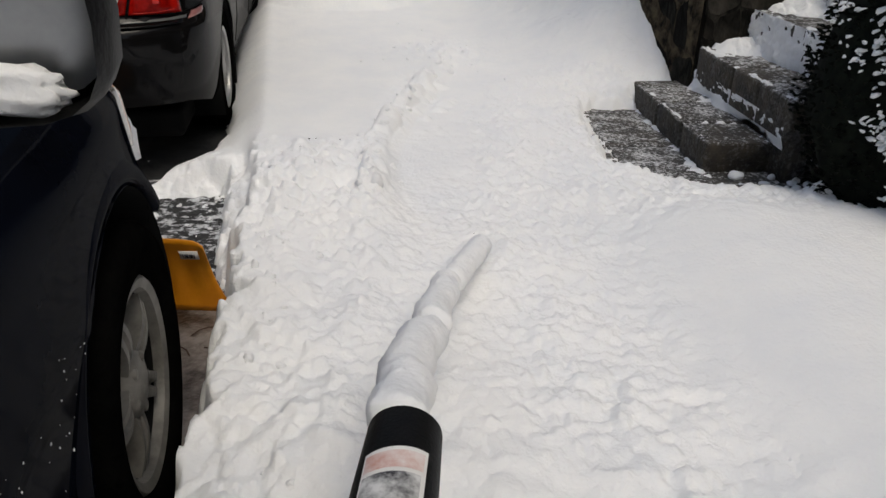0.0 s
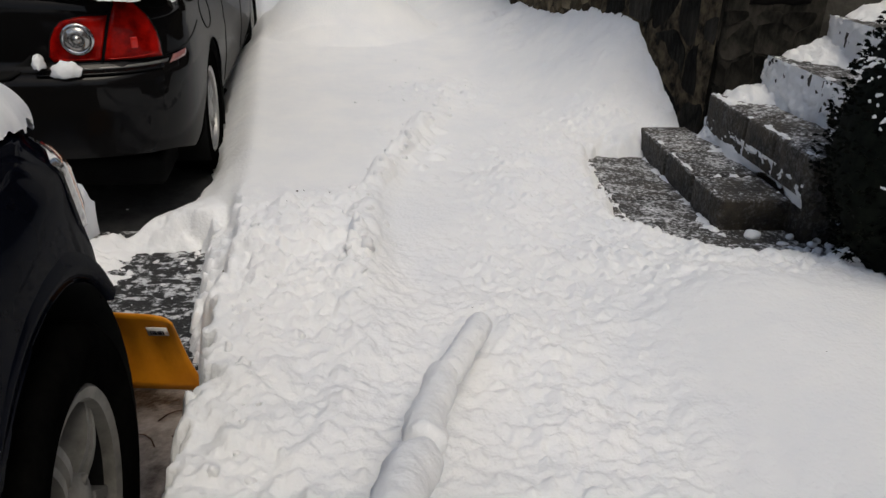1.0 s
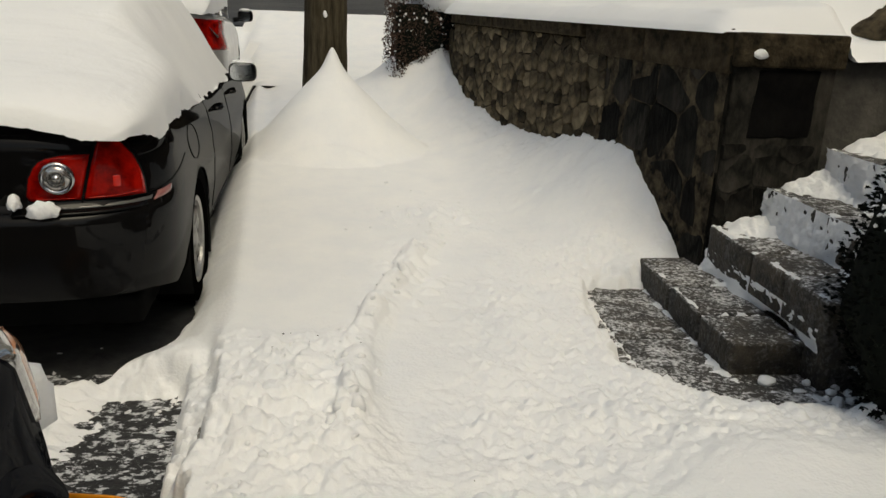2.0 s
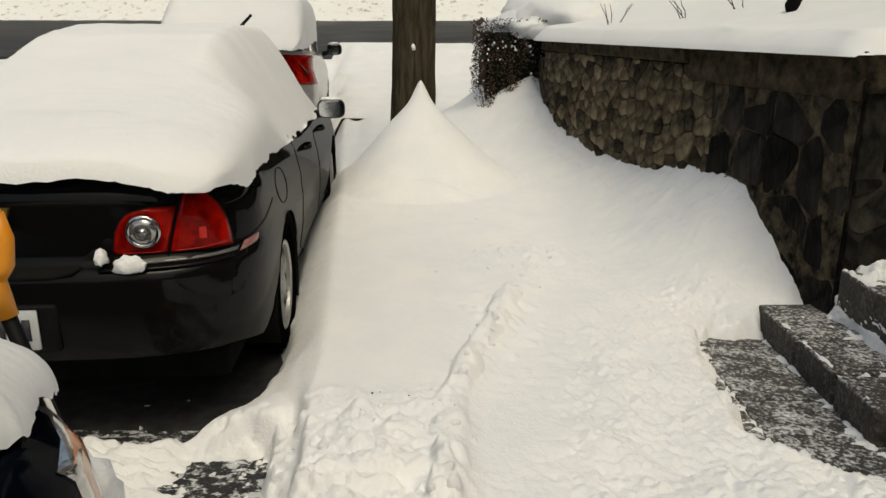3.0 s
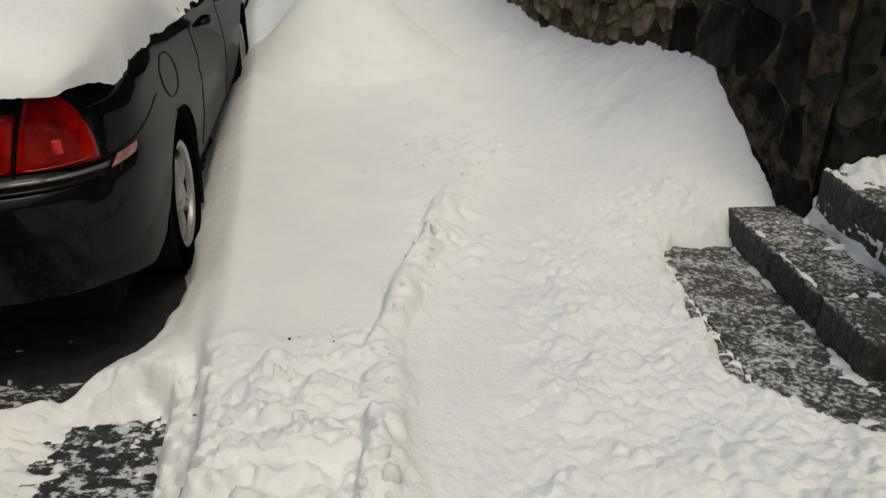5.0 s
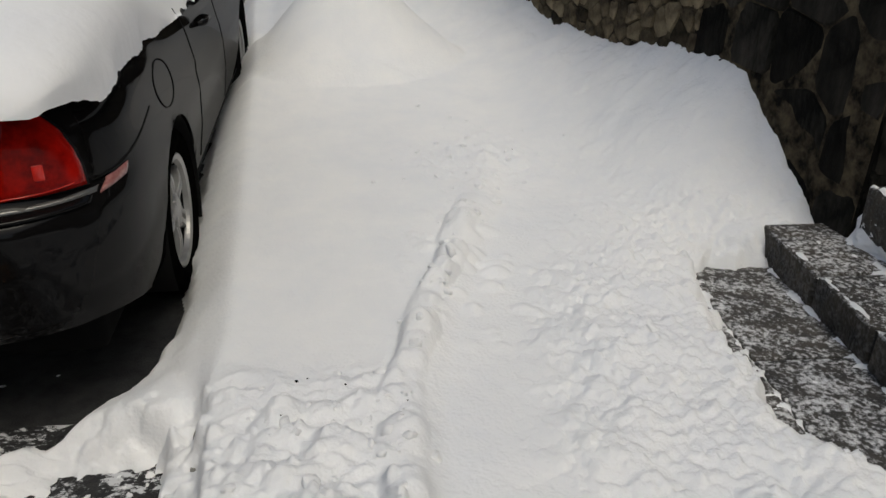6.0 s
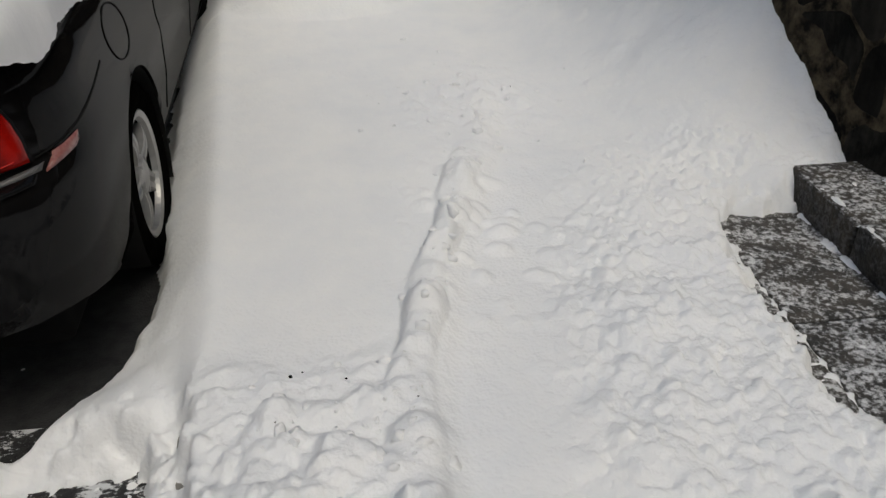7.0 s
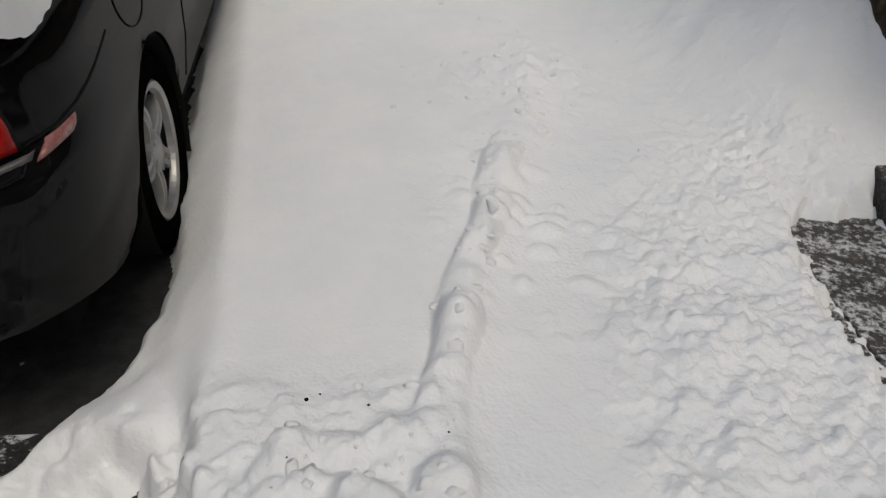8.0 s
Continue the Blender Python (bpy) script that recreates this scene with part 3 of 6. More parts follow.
def dressed_block(w, h, depth, seed, mat, place, along, normal):
    """Large squared block with chipped edges, its face a little proud of the bed."""
    bm = bmesh.new()
    off = Vector((seed * 5.3, seed * 2.1, 0))
    nu, nv = max(5, int(w / 0.03)), max(5, int(h / 0.03))
    rows = []
    for j in range(nv + 1):
        row = []
        for i in range(nu + 1):
            x, z = w * (i / nu - 0.5), h * (j / nv - 0.5)
            rim = min(i, nu - i, j, nv - j)
            p = Vector((x, 0, z))
            k = 0.024 if rim == 0 else 0.014
            y = (-0.02, 0.55 * depth, depth)[min(rim, 2)] + 0.005 * noise.noise(p * 14 + off)
            row.append((x + k * noise.noise(p * 9 + off), y, z + k * noise.noise(p * 9 + off + Vector((0, 7, 0)))))
        rows.append(row)
    grid_mesh(bm, rows)
    ob = part("block", bm, mat, wall, "", False)
    ob.matrix_world = Matrix.Translation(place) @ Matrix((along, normal, Vector((0, 0, 1)))).transposed().to_4x4() @ pose(0, 0, 0, 0, noise.noise(off) * 3, 0)


for _x0, _x1, _z0, _z1 in ((1.59, 1.97, 0.79, 1.18),):
    dressed_block(_x1 - _x0 - 0.015, _z1 - _z0 - 0.015, 0.010, _x0 * 7, DARK_SLAB, Vector(((_x0 + _x1) / 2, 3.775, (_z0 + _z1) / 2)), Vector((1, 0, 0)), Vector((0, -1, 0)))
_s = 0.0
while _s < WLEN - 0.02:
    _l = min(_r.uniform(0.55, 0.95), WLEN - _s)
    bm = bmesh.new()
    _beam = _s < 1.3
    box(bm, 0.004, _l - 0.004, -0.40, 0.016 if _beam else 0.04 + _r.uniform(-0.012, 0.012), -0.10 if _beam else 0.0, 0.11 if _beam else 0.105 + _r.uniform(-0.012, 0.008), 0.012)
    for v in bm.verts:
        v.co.y += 0.008 * noise.noise(v.co * 7 + Vector((_s * 9, 0, 0)))
    ob = part("capstone", bm, CAP, wall)
    ob.matrix_world = Matrix.Translation(wall_frame(_s, WTOP + 0.003, 0)) @ Matrix((WDIR, WNOR, Vector((0, 0, 1)))).transposed().to_4x4()
    _s += _l
bm = bmesh.new()
box(bm, 1.485, 2.05, 3.745, 4.15, WTOP - 0.06, WTOP + 0.10, 0.014)
part("capstone", bm, CAP, wall)

cheek = bmesh.new()
grid_mesh(cheek, [[(x, 3.83, -0.2), (x, 3.83, zt - 0.02), (x, 3.86, zt), (x, 4.2, zt), (x, 4.2, -0.2)] for x, zt in ((2.02, 1.21), (2.3, 1.23), (2.7, 1.26), (3.2, 1.28), (5.0, 1.3))])
setting(part("wall_south", cheek, PLASTER), "grey cement-rendered cheek wall beside the steps", "wall")

# pad of paving slabs before the steps
pad_top = setting(new("pad"), "wet bluestone slabs swept nearly clear of snow", "paving")
for _i, (_x0, _x1, _y0, _y1) in enumerate(((0.55, 0.857, 2.2, 3.9), (0.862, 1.6, 2.2, 3.2), (0.862, 1.6, 3.203, 3.9))):
    bm = bmesh.new()
    box(bm, _x0, _x1, _y0, _y1, -0.06, 0.002 + 0.003 * _i, 0.006)
    part("slab", bm, PAVING, pad_top)

def pad_film(x, y):
    """Swept film of snow: along the joint, against the first riser and in streaks."""
    f = fbm(x, y, 40, 4, 131)
    wide, mid = fbm(x, y, 4.5, 2, 133), fbm(x * 0.9, y * 2.2, 13, 3, 135)
    joint = np.exp(-((x - 0.860 - 0.008 * (wide - 0.5)) / 0.016) ** 2) * (0.5 + wide)
    foot = np.exp(-((1.207 - x) / (0.022 + 0.05 * wide * wide)) ** 2) * step01(y, 2.7, 2.85)
    front = 1 - step01(y + 0.25 * (wide - 0.5), 2.52, 2.80)
    left = 1 - step01(x + 0.10 * (wide - 0.5) - 0.9 * np.maximum(2.85 - y, 0) - 0.2 * np.maximum(y - 3.3, 0), 0.74, 0.90)
    return 0.008 - 0.016 + 0.009 * joint + 0.017 * foot + 0.013 * front + 0.013 * left + 0.030 * (f - 0.5) + 0.022 * (mid - 0.5) + 0.006 * (wide - 0.5)


ob = height_mesh("snow_patch", np.arange(0.62, 1.70, 0.0055), np.concatenate([np.arange(2.42, 2.78, 0.0055), np.arange(2.78, 3.86, 0.0065)]), pad_film, SNOW)
tagged(ob, "swept streaks of thin snow on dark paving slabs", "snow", "snow on the steps")
stairs = thing("stairs", pose(0, 0, 0), "worn dark stone steps dusted with swept snow", "stairs", "", "structure")
STEPS = [(1.20, 0.145, 2.84), (1.49, 0.375, 2.70), (1.76, 0.575, 2.66), (2.05, 0.775, 2.60), (2.34, 0.97, 2.60)]
for _k, (_x, _z, _y0) in enumerate(STEPS):
    _y1 = 3.93 if _k == 0 else 3.765
    tread = part("step", box(bmesh.new(), _x + 0.02, _x + (0.33 if _k == 0 else 0.36 if _k < 4 else 2.6), _y0 + 0.01, _y1 - 0.01, -0.1, _z - 0.012), STEP_STONE, stairs)
    _cuts = [_y0, _y0 + 0.30 + 0.03 * (_k % 2), _y0 + 0.66 - 0.04 * (_k % 3), _y1]
    for _a, _b in zip(_cuts, _cuts[1:]):
        bm = box(bmesh.new(), _x, _x + (0.315 if _k == 0 else 0.345 if _k < 4 else 2.6), _a + 0.005, _b - 0.005, max(0.0, _z - 0.19), _z, 0.012, 2)
        for v in bm.verts:
            v.co += Vector((noise.noise(v.co * 9) * 0.008, noise.noise(v.co * 9 + Vector((5, 0, 0))) * 0.006, noise.noise(v.co * 7 + Vector((0, 9, 0))) * 0.006))
        part("step_block", bm, STEP_STONE, tread)


def tread_snow(k):
    x, z, y0 = STEPS[k]
    deep = (0.015, 0.02, 0.045, 0.05, 0.1)[k]

    def f(X, Y):
        u = (X - x) / 0.32
        back = step01(u, 0.35, 1.0)
        side = step01(Y, 3.42, 3.75)
        h = -0.024 + deep * back + (0.02 + 0.05 * (k > 0)) * side * step01(u, 0.0, 0.5) + 0.060 * (fbm(X, Y * 0.8, 26, 4, 90 + k) - 0.50) + 0.03 * (fbm(X, Y, 6, 2, 95 + k) - 0.5)
        lip = np.exp(-((u - 0.05) / 0.06) ** 2) * step01(fbm(0 * X + 3, Y, 9, 3, 140 + k), 0.44, 0.60)
        seams = sum(np.exp(-((Y - c) / 0.014) ** 2) for c in (y0 + 0.30 + 0.03 * (k % 2), y0 + 0.66 - 0.04 * (k % 3)))
        h = h + 0.034 * lip + 0.018 * seams * step01(fbm(X, Y, 12, 2, 150), 0.35, 0.6)
        return z + np.clip(h, -0.05, 0.3) * (0.4 + 0.6 * step01(u, 0.0, 0.3)) - 0.004 * (u < 0.03)
    return f


for _k in range(4):
    _x, _z, _y0 = STEPS[_k]
    ob = height_mesh("snow_patch", np.linspace(_x + 0.004, _x + (0.30 if _k < 3 else 1.6), 60 if _k < 3 else 120), np.linspace(_y0 + 0.02, 3.76, 200), tread_snow(_k), SNOW)
    tagged(ob, "thin patchy snow lying on a stone step", "snow", "snow on the steps")

# snow slumped against the risers
for _k in (1, 2, 3):
    _x, _z, _y0 = STEPS[_k]
    zz = STEPS[_k - 1][1]
    rows = []
    for y in np.linspace(_y0 + 0.05, 3.765, 190):
        n = float(fbm(np.array([y]), np.array([_k * 3.0]), 3.2, 3, 7)[0])
        row = []
        for t in np.linspace(0, 1, 30):
            m = float(fbm(np.array([y + 9.0 * _k]), np.array([t * 0.2]), 30, 4, 19)[0])
            reach = 0.20 * (n - 0.46) - 0.02 * (_k == 1) + 0.008 * (_k > 1)
            d = reach * (1 - t) ** (2.4 if _k == 1 else 1.3) + (0.022 if _k == 1 else 0.035) * (m - 0.56) + 0.006 * (_k > 1)
            row.append((_x - max(d, -0.02), y, zz - 0.004 + (_z - zz + 0.004 + max(0.0, 0.02 * (m - 0.4))) * t * (0.5 if _k == 1 else 1.0)))
        rows.append(row)
    bm = bmesh.new()
    grid_mesh(bm, rows)
    tagged(part("snow_drift", bm, SNOW), "snow slumped against a step riser", "snow", "snow on the steps")


# ---- snowy garden above the wall ----
def lawn_sheet(us, ys):
    U, Y = np.meshgrid(us, ys)
    ragged = 0.03 * (fbm(Y, 0 * U, 6, 3, 3) - 0.5) * (U < 0.1)
    X = 1.335 - 0.181 * (np.minimum(Y, 8.4) - 4.16) + ragged + U + 0.05 * np.maximum(Y - 8.4, 0)
    near = step01(Y, 3.765, 3.95)
    edge = step01(U, -0.01, 0.16) * near
    n = fbm(X, Y, 2.2, 4, 11)
    Z = 1.318 + 0.11 * edge ** 0.6 + 0.16 * step01(U, 0.1, 2.0) * near + 0.05 * (n - 0.5) * edge + 0.12 * np.maximum(U - 0.7, 0) * near
    Z += 0.22 * step01(Y, 7.4, 9.6) * step01(U, -0.1, 0.8) * (1 - step01(Y, 10.5, 13))
    # past the wall end the bank falls to the rendered cheek wall
    low = step01(X, 2.03, 2.10) * (1 - step01(Y, 4.05, 4.5))
    Z = Z * (1 - low) + (np.interp(X, [2.0, 2.3, 2.7, 3.2, 5.0], [1.195, 1.215, 1.245, 1.265, 1.285]) + 0.07 * step01(Y, 3.78, 3.95) + 0.03 * (n - 0.5)) * low
    Z[:, 0] = 1.31
    me = bpy.data.meshes.new("garden_snow")
    nx, ny = len(us), len(ys)
    idx = np.arange(nx * ny).reshape(ny, nx)
    quads = np.stack([idx[:-1, :-1], idx[:-1, 1:], idx[1:, 1:], idx[1:, :-1]], -1).reshape(-1, 4)
    me.from_pydata(np.stack([X, Y, Z], -1).reshape(-1, 3).tolist(), [], quads.tolist())
    smooth(me)
    me.materials.append(SNOW_SMOOTH)
    return new("garden_snow", me)


setting(lawn_sheet(np.concatenate([np.linspace(0, 0.3, 20), np.linspace(0.34, 2.5, 60), np.linspace(2.8, 40, 25)]), np.concatenate([np.linspace(3.765, 8.4, 190), np.linspace(8.5, 13, 40)])), "smooth deep snow over the garden bank above the wall", "snow")


# ---- cars ----
def lerp_keys(keys, v):
    return float(np.interp(v, [k[0] for k in keys], [k[1] for k in keys]))


class Hull:
    """A car's lower body as plan outlines stacked over the height; x right, y forward from the rear bumper, z from the street."""

    def __init__(self, half, length, rear, front, side_in, rear_in, front_in, low, top, dr=0.75, df=0.95):
        self.half, self.length, self.rear, self.front = half, length, rear, front
        self.side_in, self.rear_in, self.front_in, self.low, self.top, self.dr, self.df = side_in, rear_in, front_in, low, top, dr, df

    def plan(self, a, z):
        """a: 0 rear centre, 1 end of the rear corner, 2 start of the front corner, 3 front centre."""
        w = self.half - lerp_keys(self.side_in, z)
        y0, y1 = lerp_keys(self.rear_in, z), self.length - lerp_keys(self.front_in, z)
        if a <= 1 or a >= 2:
            n, d = (self.rear, self.dr) if a <= 1 else (self.front, self.df)
            p = math.radians(90 * (1 - a)) if a <= 1 else math.radians(90 * (a - 2))
            c, s = max(math.cos(p), 0), max(math.sin(p), 0)
            r = (c ** n + s ** n) ** (-1 / n)
            x = w * r * c
            return Vector((x, y0 + d * (1 - r * s) if a <= 1 else y1 - d * (1 - r * s), z))
        return Vector((w, y0 + self.dr + (y1 - self.df - y0 - self.dr) * (a - 1), z))

    def surf(self, a, z, out=0.0):
        p = self.plan(a, z)
        if out:
            e = 1e-3
            t = self.plan(min(a + e, 3), z) - self.plan(max(a - e, 0), z)
            u = self.plan(a, z + e) - self.plan(a, z - e)
            p = p + t.cross(u).normalized() * out
        return p

    def a_for_x(self, x, z, front=False):
        lo, hi = (2.0, 3.0) if front else (0.0, 1.0)
        for _ in range(40):
            m = (lo + hi) / 2
            if (self.plan(m, z).x < x) != front:
                lo = m
            else:
                hi = m
        return (lo + hi) / 2

    def a_for_y(self, y, z):
        lo, hi = 0.0, 2.0
        for _ in range(40):
            m = (lo + hi) / 2
            if self.plan(m, z).y < y:
                lo = m
            else:
                hi = m
        return (lo + hi) / 2

    def patch(self, fun, nu, nv, out, mirror=False, skirt=0.02):
        """A raised piece on the skin: fun(u, v) gives (a, z)."""
        bm = bmesh.new()
        rows = []
        for j in range(nv + 1):
            row = []
            for i in range(nu + 1):
                a, z = fun(i / nu, j / nv)
                rim = i in (0, nu) or j in (0, nv)
                p = self.surf(a, z, out - (0.35 * out if rim else 0))
                row.append(p)
            rows.append(row)
        vs = grid_mesh(bm, rows)
        loop = vs[0][:] + [r[-1] for r in vs[1:]] + vs[-1][-2::-1] + [r[0] for r in vs[-2:0:-1]]
        cx = sum((v.co for v in loop), Vector()) / len(loop)
        inner = []
        for v in loop:
            q = v.co.copy()
            d = Vector((q.x, q.y - self.length / 2, 0)).normalized()
            inner.append(bm.verts.new(q - d * skirt))
        for i in range(len(loop)):
            j = (i + 1) % len(loop)
            bm.faces.new((loop[i], inner[i], inner[j], loop[j]))
        if mirror:
            for v in bm.verts:
                v.co.x *= -1
        return bm

    def body(self, wheels, radius, levels=26):
        aa = [i / 16 for i in range(17)] + [1 + i / 70 for i in range(1, 70)] + [2 + i / 16 for i in range(17)]
        bm = bmesh.new()
        half_rows = []
        for a in aa:
            y = self.plan(a, 0.6).y
            zb, zt = lerp_keys(self.low, y), lerp_keys(self.top, y)
            half_rows.append([self.plan(a, zb + (zt - zb) * k / levels) for k in range(levels + 1)])
        ring = half_rows + [[Vector((-p.x, p.y, p.z)) for p in r] for r in half_rows[-2:0:-1]]
        vs = grid_mesh(bm, ring + [ring[0]])
        n = len(aa)
        tops = [r[-1] for r in vs[:-1]]
        for i in range(n - 1):
            l0, l1 = tops[(-i) % len(tops)], tops[(-i - 1) % len(tops)]
            quad = []
            for v in (tops[i], tops[i + 1], l1, l0):
                if v not in quad:
                    quad.append(v)
            if len(quad) > 2:
                bm.faces.new(quad)
        bmesh.ops.remove_doubles(bm, verts=bm.verts, dist=1e-4)
        inside = {v for v in bm.verts if abs(v.co.x) > 0.5 and any(math.hypot(v.co.y - wy, v.co.z - wz) < radius for wy, wz in wheels)}
        gone = [f for f in bm.faces if all(v in inside for v in f.verts)]
        bmesh.ops.delete(bm, geom=gone, context="FACES")
        for v in bm.verts:
            if v in inside and v.link_faces:
                for wy, wz in wheels:
                    d = math.hypot(v.co.y - wy, v.co.z - wz)
                    if d < radius:
                        v.co.y, v.co.z = wy + (v.co.y - wy) * radius / d, wz + (v.co.z - wz) * radius / d
        loose = [v for v in bm.verts if not v.link_faces]
        bmesh.ops.delete(bm, geom=loose, context="VERTS")
        return bm


def wheel(parent, x, y, z, r, rim_r, mat, spokes, side=1, width=0.22, name="wheel"):
    """Tyre with a cast rim whose outer face looks along side * x."""
    bm = bmesh.new()
    w = width / 2
    ring_y(bm, [(-w, rim_r), (-w, r * 0.93), (-w * 0.8, r), (w * 0.8, r), (w * 0.96, r * 0.95), (w, r * 0.86), (w * 0.9, rim_r * 1.04), (w * 0.72, rim_r)], 48)
    tyre = part(name, bm, RUBBER, parent)
    tyre.matrix_basis = Matrix.Translation((x, y, z)) @ (Matrix.Identity(4) if side > 0 else pose(0, 0, 0, 0, 0, 180))
    bm = bmesh.new()
    ring_y(bm, [(w * 0.78, rim_r * 1.03), (w * 0.86, rim_r * 0.99), (w * 0.80, rim_r * 0.90), (w * 0.6, rim_r * 0.88)], 48)
    for k in range(spokes):
        a = 2 * math.pi * k / spokes + 0.3
        b = bmesh.new()
        rows = []
        for t in np.linspace(0, 1, 7):
            rr = rim_r * (0.2 + 0.72 * t)
            hw = rim_r * (0.20 - 0.07 * t + 0.05 * t * t)
            xo = w * (0.62 + 0.14 * math.sin(math.pi * t))
            hw *= 0.85
            rows.append([(xo - 0.06, -hw, rr), (xo, -hw * 0.82, rr), (xo, -hw * 0.3, rr), (xo - 0.016, 0, rr), (xo, hw * 0.3, rr), (xo, hw * 0.82, rr), (xo - 0.06, hw, rr)])
        grid_mesh(b, rows)
        add(bm, b, Matrix.Rotation(a, 4, "X"))
    part("rim", bm, mat, tyre, "cast alloy rim with broad spokes", False)
    bm = bmesh.new()
    ring_y(bm, [(w * 0.55, rim_r * 0.34), (w * 0.72, rim_r * 0.30), (w * 0.80, rim_r * 0.18), (w * 0.82, 0.001)], 24)
    for k in range(spokes):
        a = 2 * math.pi * (k + 0.5) / spokes + 0.3
        b = bmesh.new()
        ring_y(b, [(w * 0.6, 0.014), (w * 0.78, 0.013), (w * 0.80, 0.001)], 8)
        add(bm, b, Matrix.Translation((0, math.cos(a) * rim_r * 0.25, math.sin(a) * rim_r * 0.25)))
    part("hub_cap", bm, mat, tyre)
    # barrel in black, so the shade between the spokes is in its colour
    bm = bmesh.new()
    ring_y(bm, [(w * 0.6, rim_r * 0.885), (-w * 0.1, rim_r * 0.84), (-w * 0.15, 0.02)], 32)
    part("rim_barrel", bm, BLACK_VOID, tyre, "rim barrel coloured black for the shade behind the spokes")
    return tyre


def arch_liner(parent, x0, x1, y, z, r):
    bm = bmesh.new()
    rows = [[(x, y + r * math.cos(a), z + r * math.sin(a)) for a in np.linspace(-0.5, math.pi + 0.5, 25)] for x in (x0, x1)]
    grid_mesh(bm, rows)
    vs = [bm.verts.new((x0, y + r * math.cos(a), z + r * math.sin(a))) for a in np.linspace(-0.5, math.pi + 0.5, 25)]
    bm.faces.new(vs)
    return part("wheel_housing", bm, BLACK_VOID, parent)


def car_snow(name, keys, xe, belt, y0, y1, label, seed, p=2.8, nose=0.22, power=3.0, world_m=None, rag=0.03, roof=None, lift=0.0):
    """A mass of snow over a car's top: superellipse sections along y, with a ragged lower edge."""
    bm = bmesh.new()
    rows = []
    ny, na = 260, 72
    for j in range(ny + 1):
        t = j / ny
        y = y0 + (y1 - y0) * t
        e = min((y - y0) / nose, (y1 - y) / nose, 1.0)
        f = (1 - (1 - max(e, 0)) ** power) ** (1 / power)
        q = lerp_keys(roof, y) if roof else p
        row = []
        for i in range(na + 1):
            al = -math.pi / 2 + math.pi * i / na
            s, c = math.sin(al), max(math.cos(al), 0)
            side = 1 if s > 0 else -1
            n1 = noise.noise((y * 3.2, side * 3.0, seed)) + 0.55 * noise.noise((y * 9, side * 5.0, seed)) + 0.18 * noise.noise((y * 40, side * 5.0, seed))
            brim = max(0.0, 1 - (math.pi / 2 - abs(al)) / 0.16)
            w = lerp_keys(xe, y) + rag * n1 * brim
            w = w * (0.86 + 0.14 * f)
            x = w * side * abs(s) ** (2 / q)
            zb = lerp_keys(belt, y) + 1.5 * rag * brim * (noise.noise((y * 4, side * 9.0, seed + 4)) + 0.3 * noise.noise((y * 21, side * 9.0, seed + 4))) + (0.012 * noise.noise((x * 5, 3.0, seed)) + 0.009 * noise.noise((x * 55, 3.0, seed)) if e < 0.1 else 0)
            zt = lerp_keys(keys, y)
            form = c ** (2 / q)
            if roof:
                cab = float(step01(y, 0.9, 1.7))
                slope = min(1.0, (1 - abs(x) / max(w, 0.01)) / 0.46)
                form = form * (1 - cab) + (1 - (1 - max(slope, 0)) ** 1.35) * cab
            z = zb + (zt - zb) * f * form + lift * (1 - e) ** 3 * float(1 - step01(abs(x), 0.42, 0.66)) + 0.010 * noise.noise((x * 6, y * 6, seed)) * c + 0.004 * noise.noise((x * 30, y * 30, seed))
            yy = y + 0.03 * (1 - e) * noise.noise((x * 6, 1.0, seed)) if e < 1 else y
            row.append((x, yy, z))
        rows.append(row)
    grid_mesh(bm, rows)
    ob = part(name, bm, SNOW_SMOOTH)
    ob.matrix_world = world_m
    return tagged(ob, label, "snow")


# grey sedan
SEDAN_M = pose(-1.90, 2.965, STREET, 0, 0, 4.0)
sedan = thing("car", SEDAN_M, "dark grey parked sedan with red tail lamps under thick snow", "car", "cars parked along the kerb")
SH = Hull(0.89, 4.87, 4.0, 3.2,
          [(0.22, 0.09), (0.32, 0.03), (0.5, 0.005), (0.66, 0.0), (0.8, 0.012), (0.92, 0.035), (1.0, 0.075), (1.06, 0.13)],
          [(0.22, 0.10), (0.30, 0.05), (0.42, 0.012), (0.6, 0.0), (0.735, 0.012), (0.757, 0.085), (0.9, 0.07), (1.0, 0.07), (1.05, 0.11)],
          [(0.2, 0.1), (0.5, 0.0), (0.7, 0.06), (0.8, 0.2)],
          [(0, 0.405), (0.2, 0.385), (0.45, 0.31), (0.75, 0.25), (4.2, 0.22), (4.87, 0.24)],
          [(0, 1.035), (0.6, 1.05), (1.2, 1.03), (3.4, 0.98), (4.0, 0.93), (4.87, 0.70)])
_wh = [(1.07, 0.33), (3.92, 0.33)]
part("body", SH.body(_wh, 0.375), GREY_PAINT, sedan)
for _s in (1, -1):
    for _y, _z in _wh:
        wheel(sedan, _s * 0.765, _y, _z, 0.325, 0.225, ALLOY_BRIGHT, 5, _s)
        ob = arch_liner(sedan, _s * 0.45, _s * 0.875, _y, _z, 0.376)
bm = bmesh.new()
box(bm, -0.72, 0.72, 0.35, 4.6, 0.16, 0.30, 0.03)
part("underbody", bm, BLACK_VOID, sedan)


LAMP_OUT = [(0.770, 0.786), (0.828, 0.782), (0.879, 0.772), (0.931, 0.753), (0.965, 0.728), (0.995, 0.702), (1.035, 0.658)]
LAMP_IN = [(0.780, 0.418), (0.800, 0.404), (0.87, 0.419), (0.909, 0.440), (0.935, 0.464), (0.947, 0.50), (0.954, 0.55)]


def lamp_edge(z):
    return 0.588 + 0.25 * (z - 0.785)


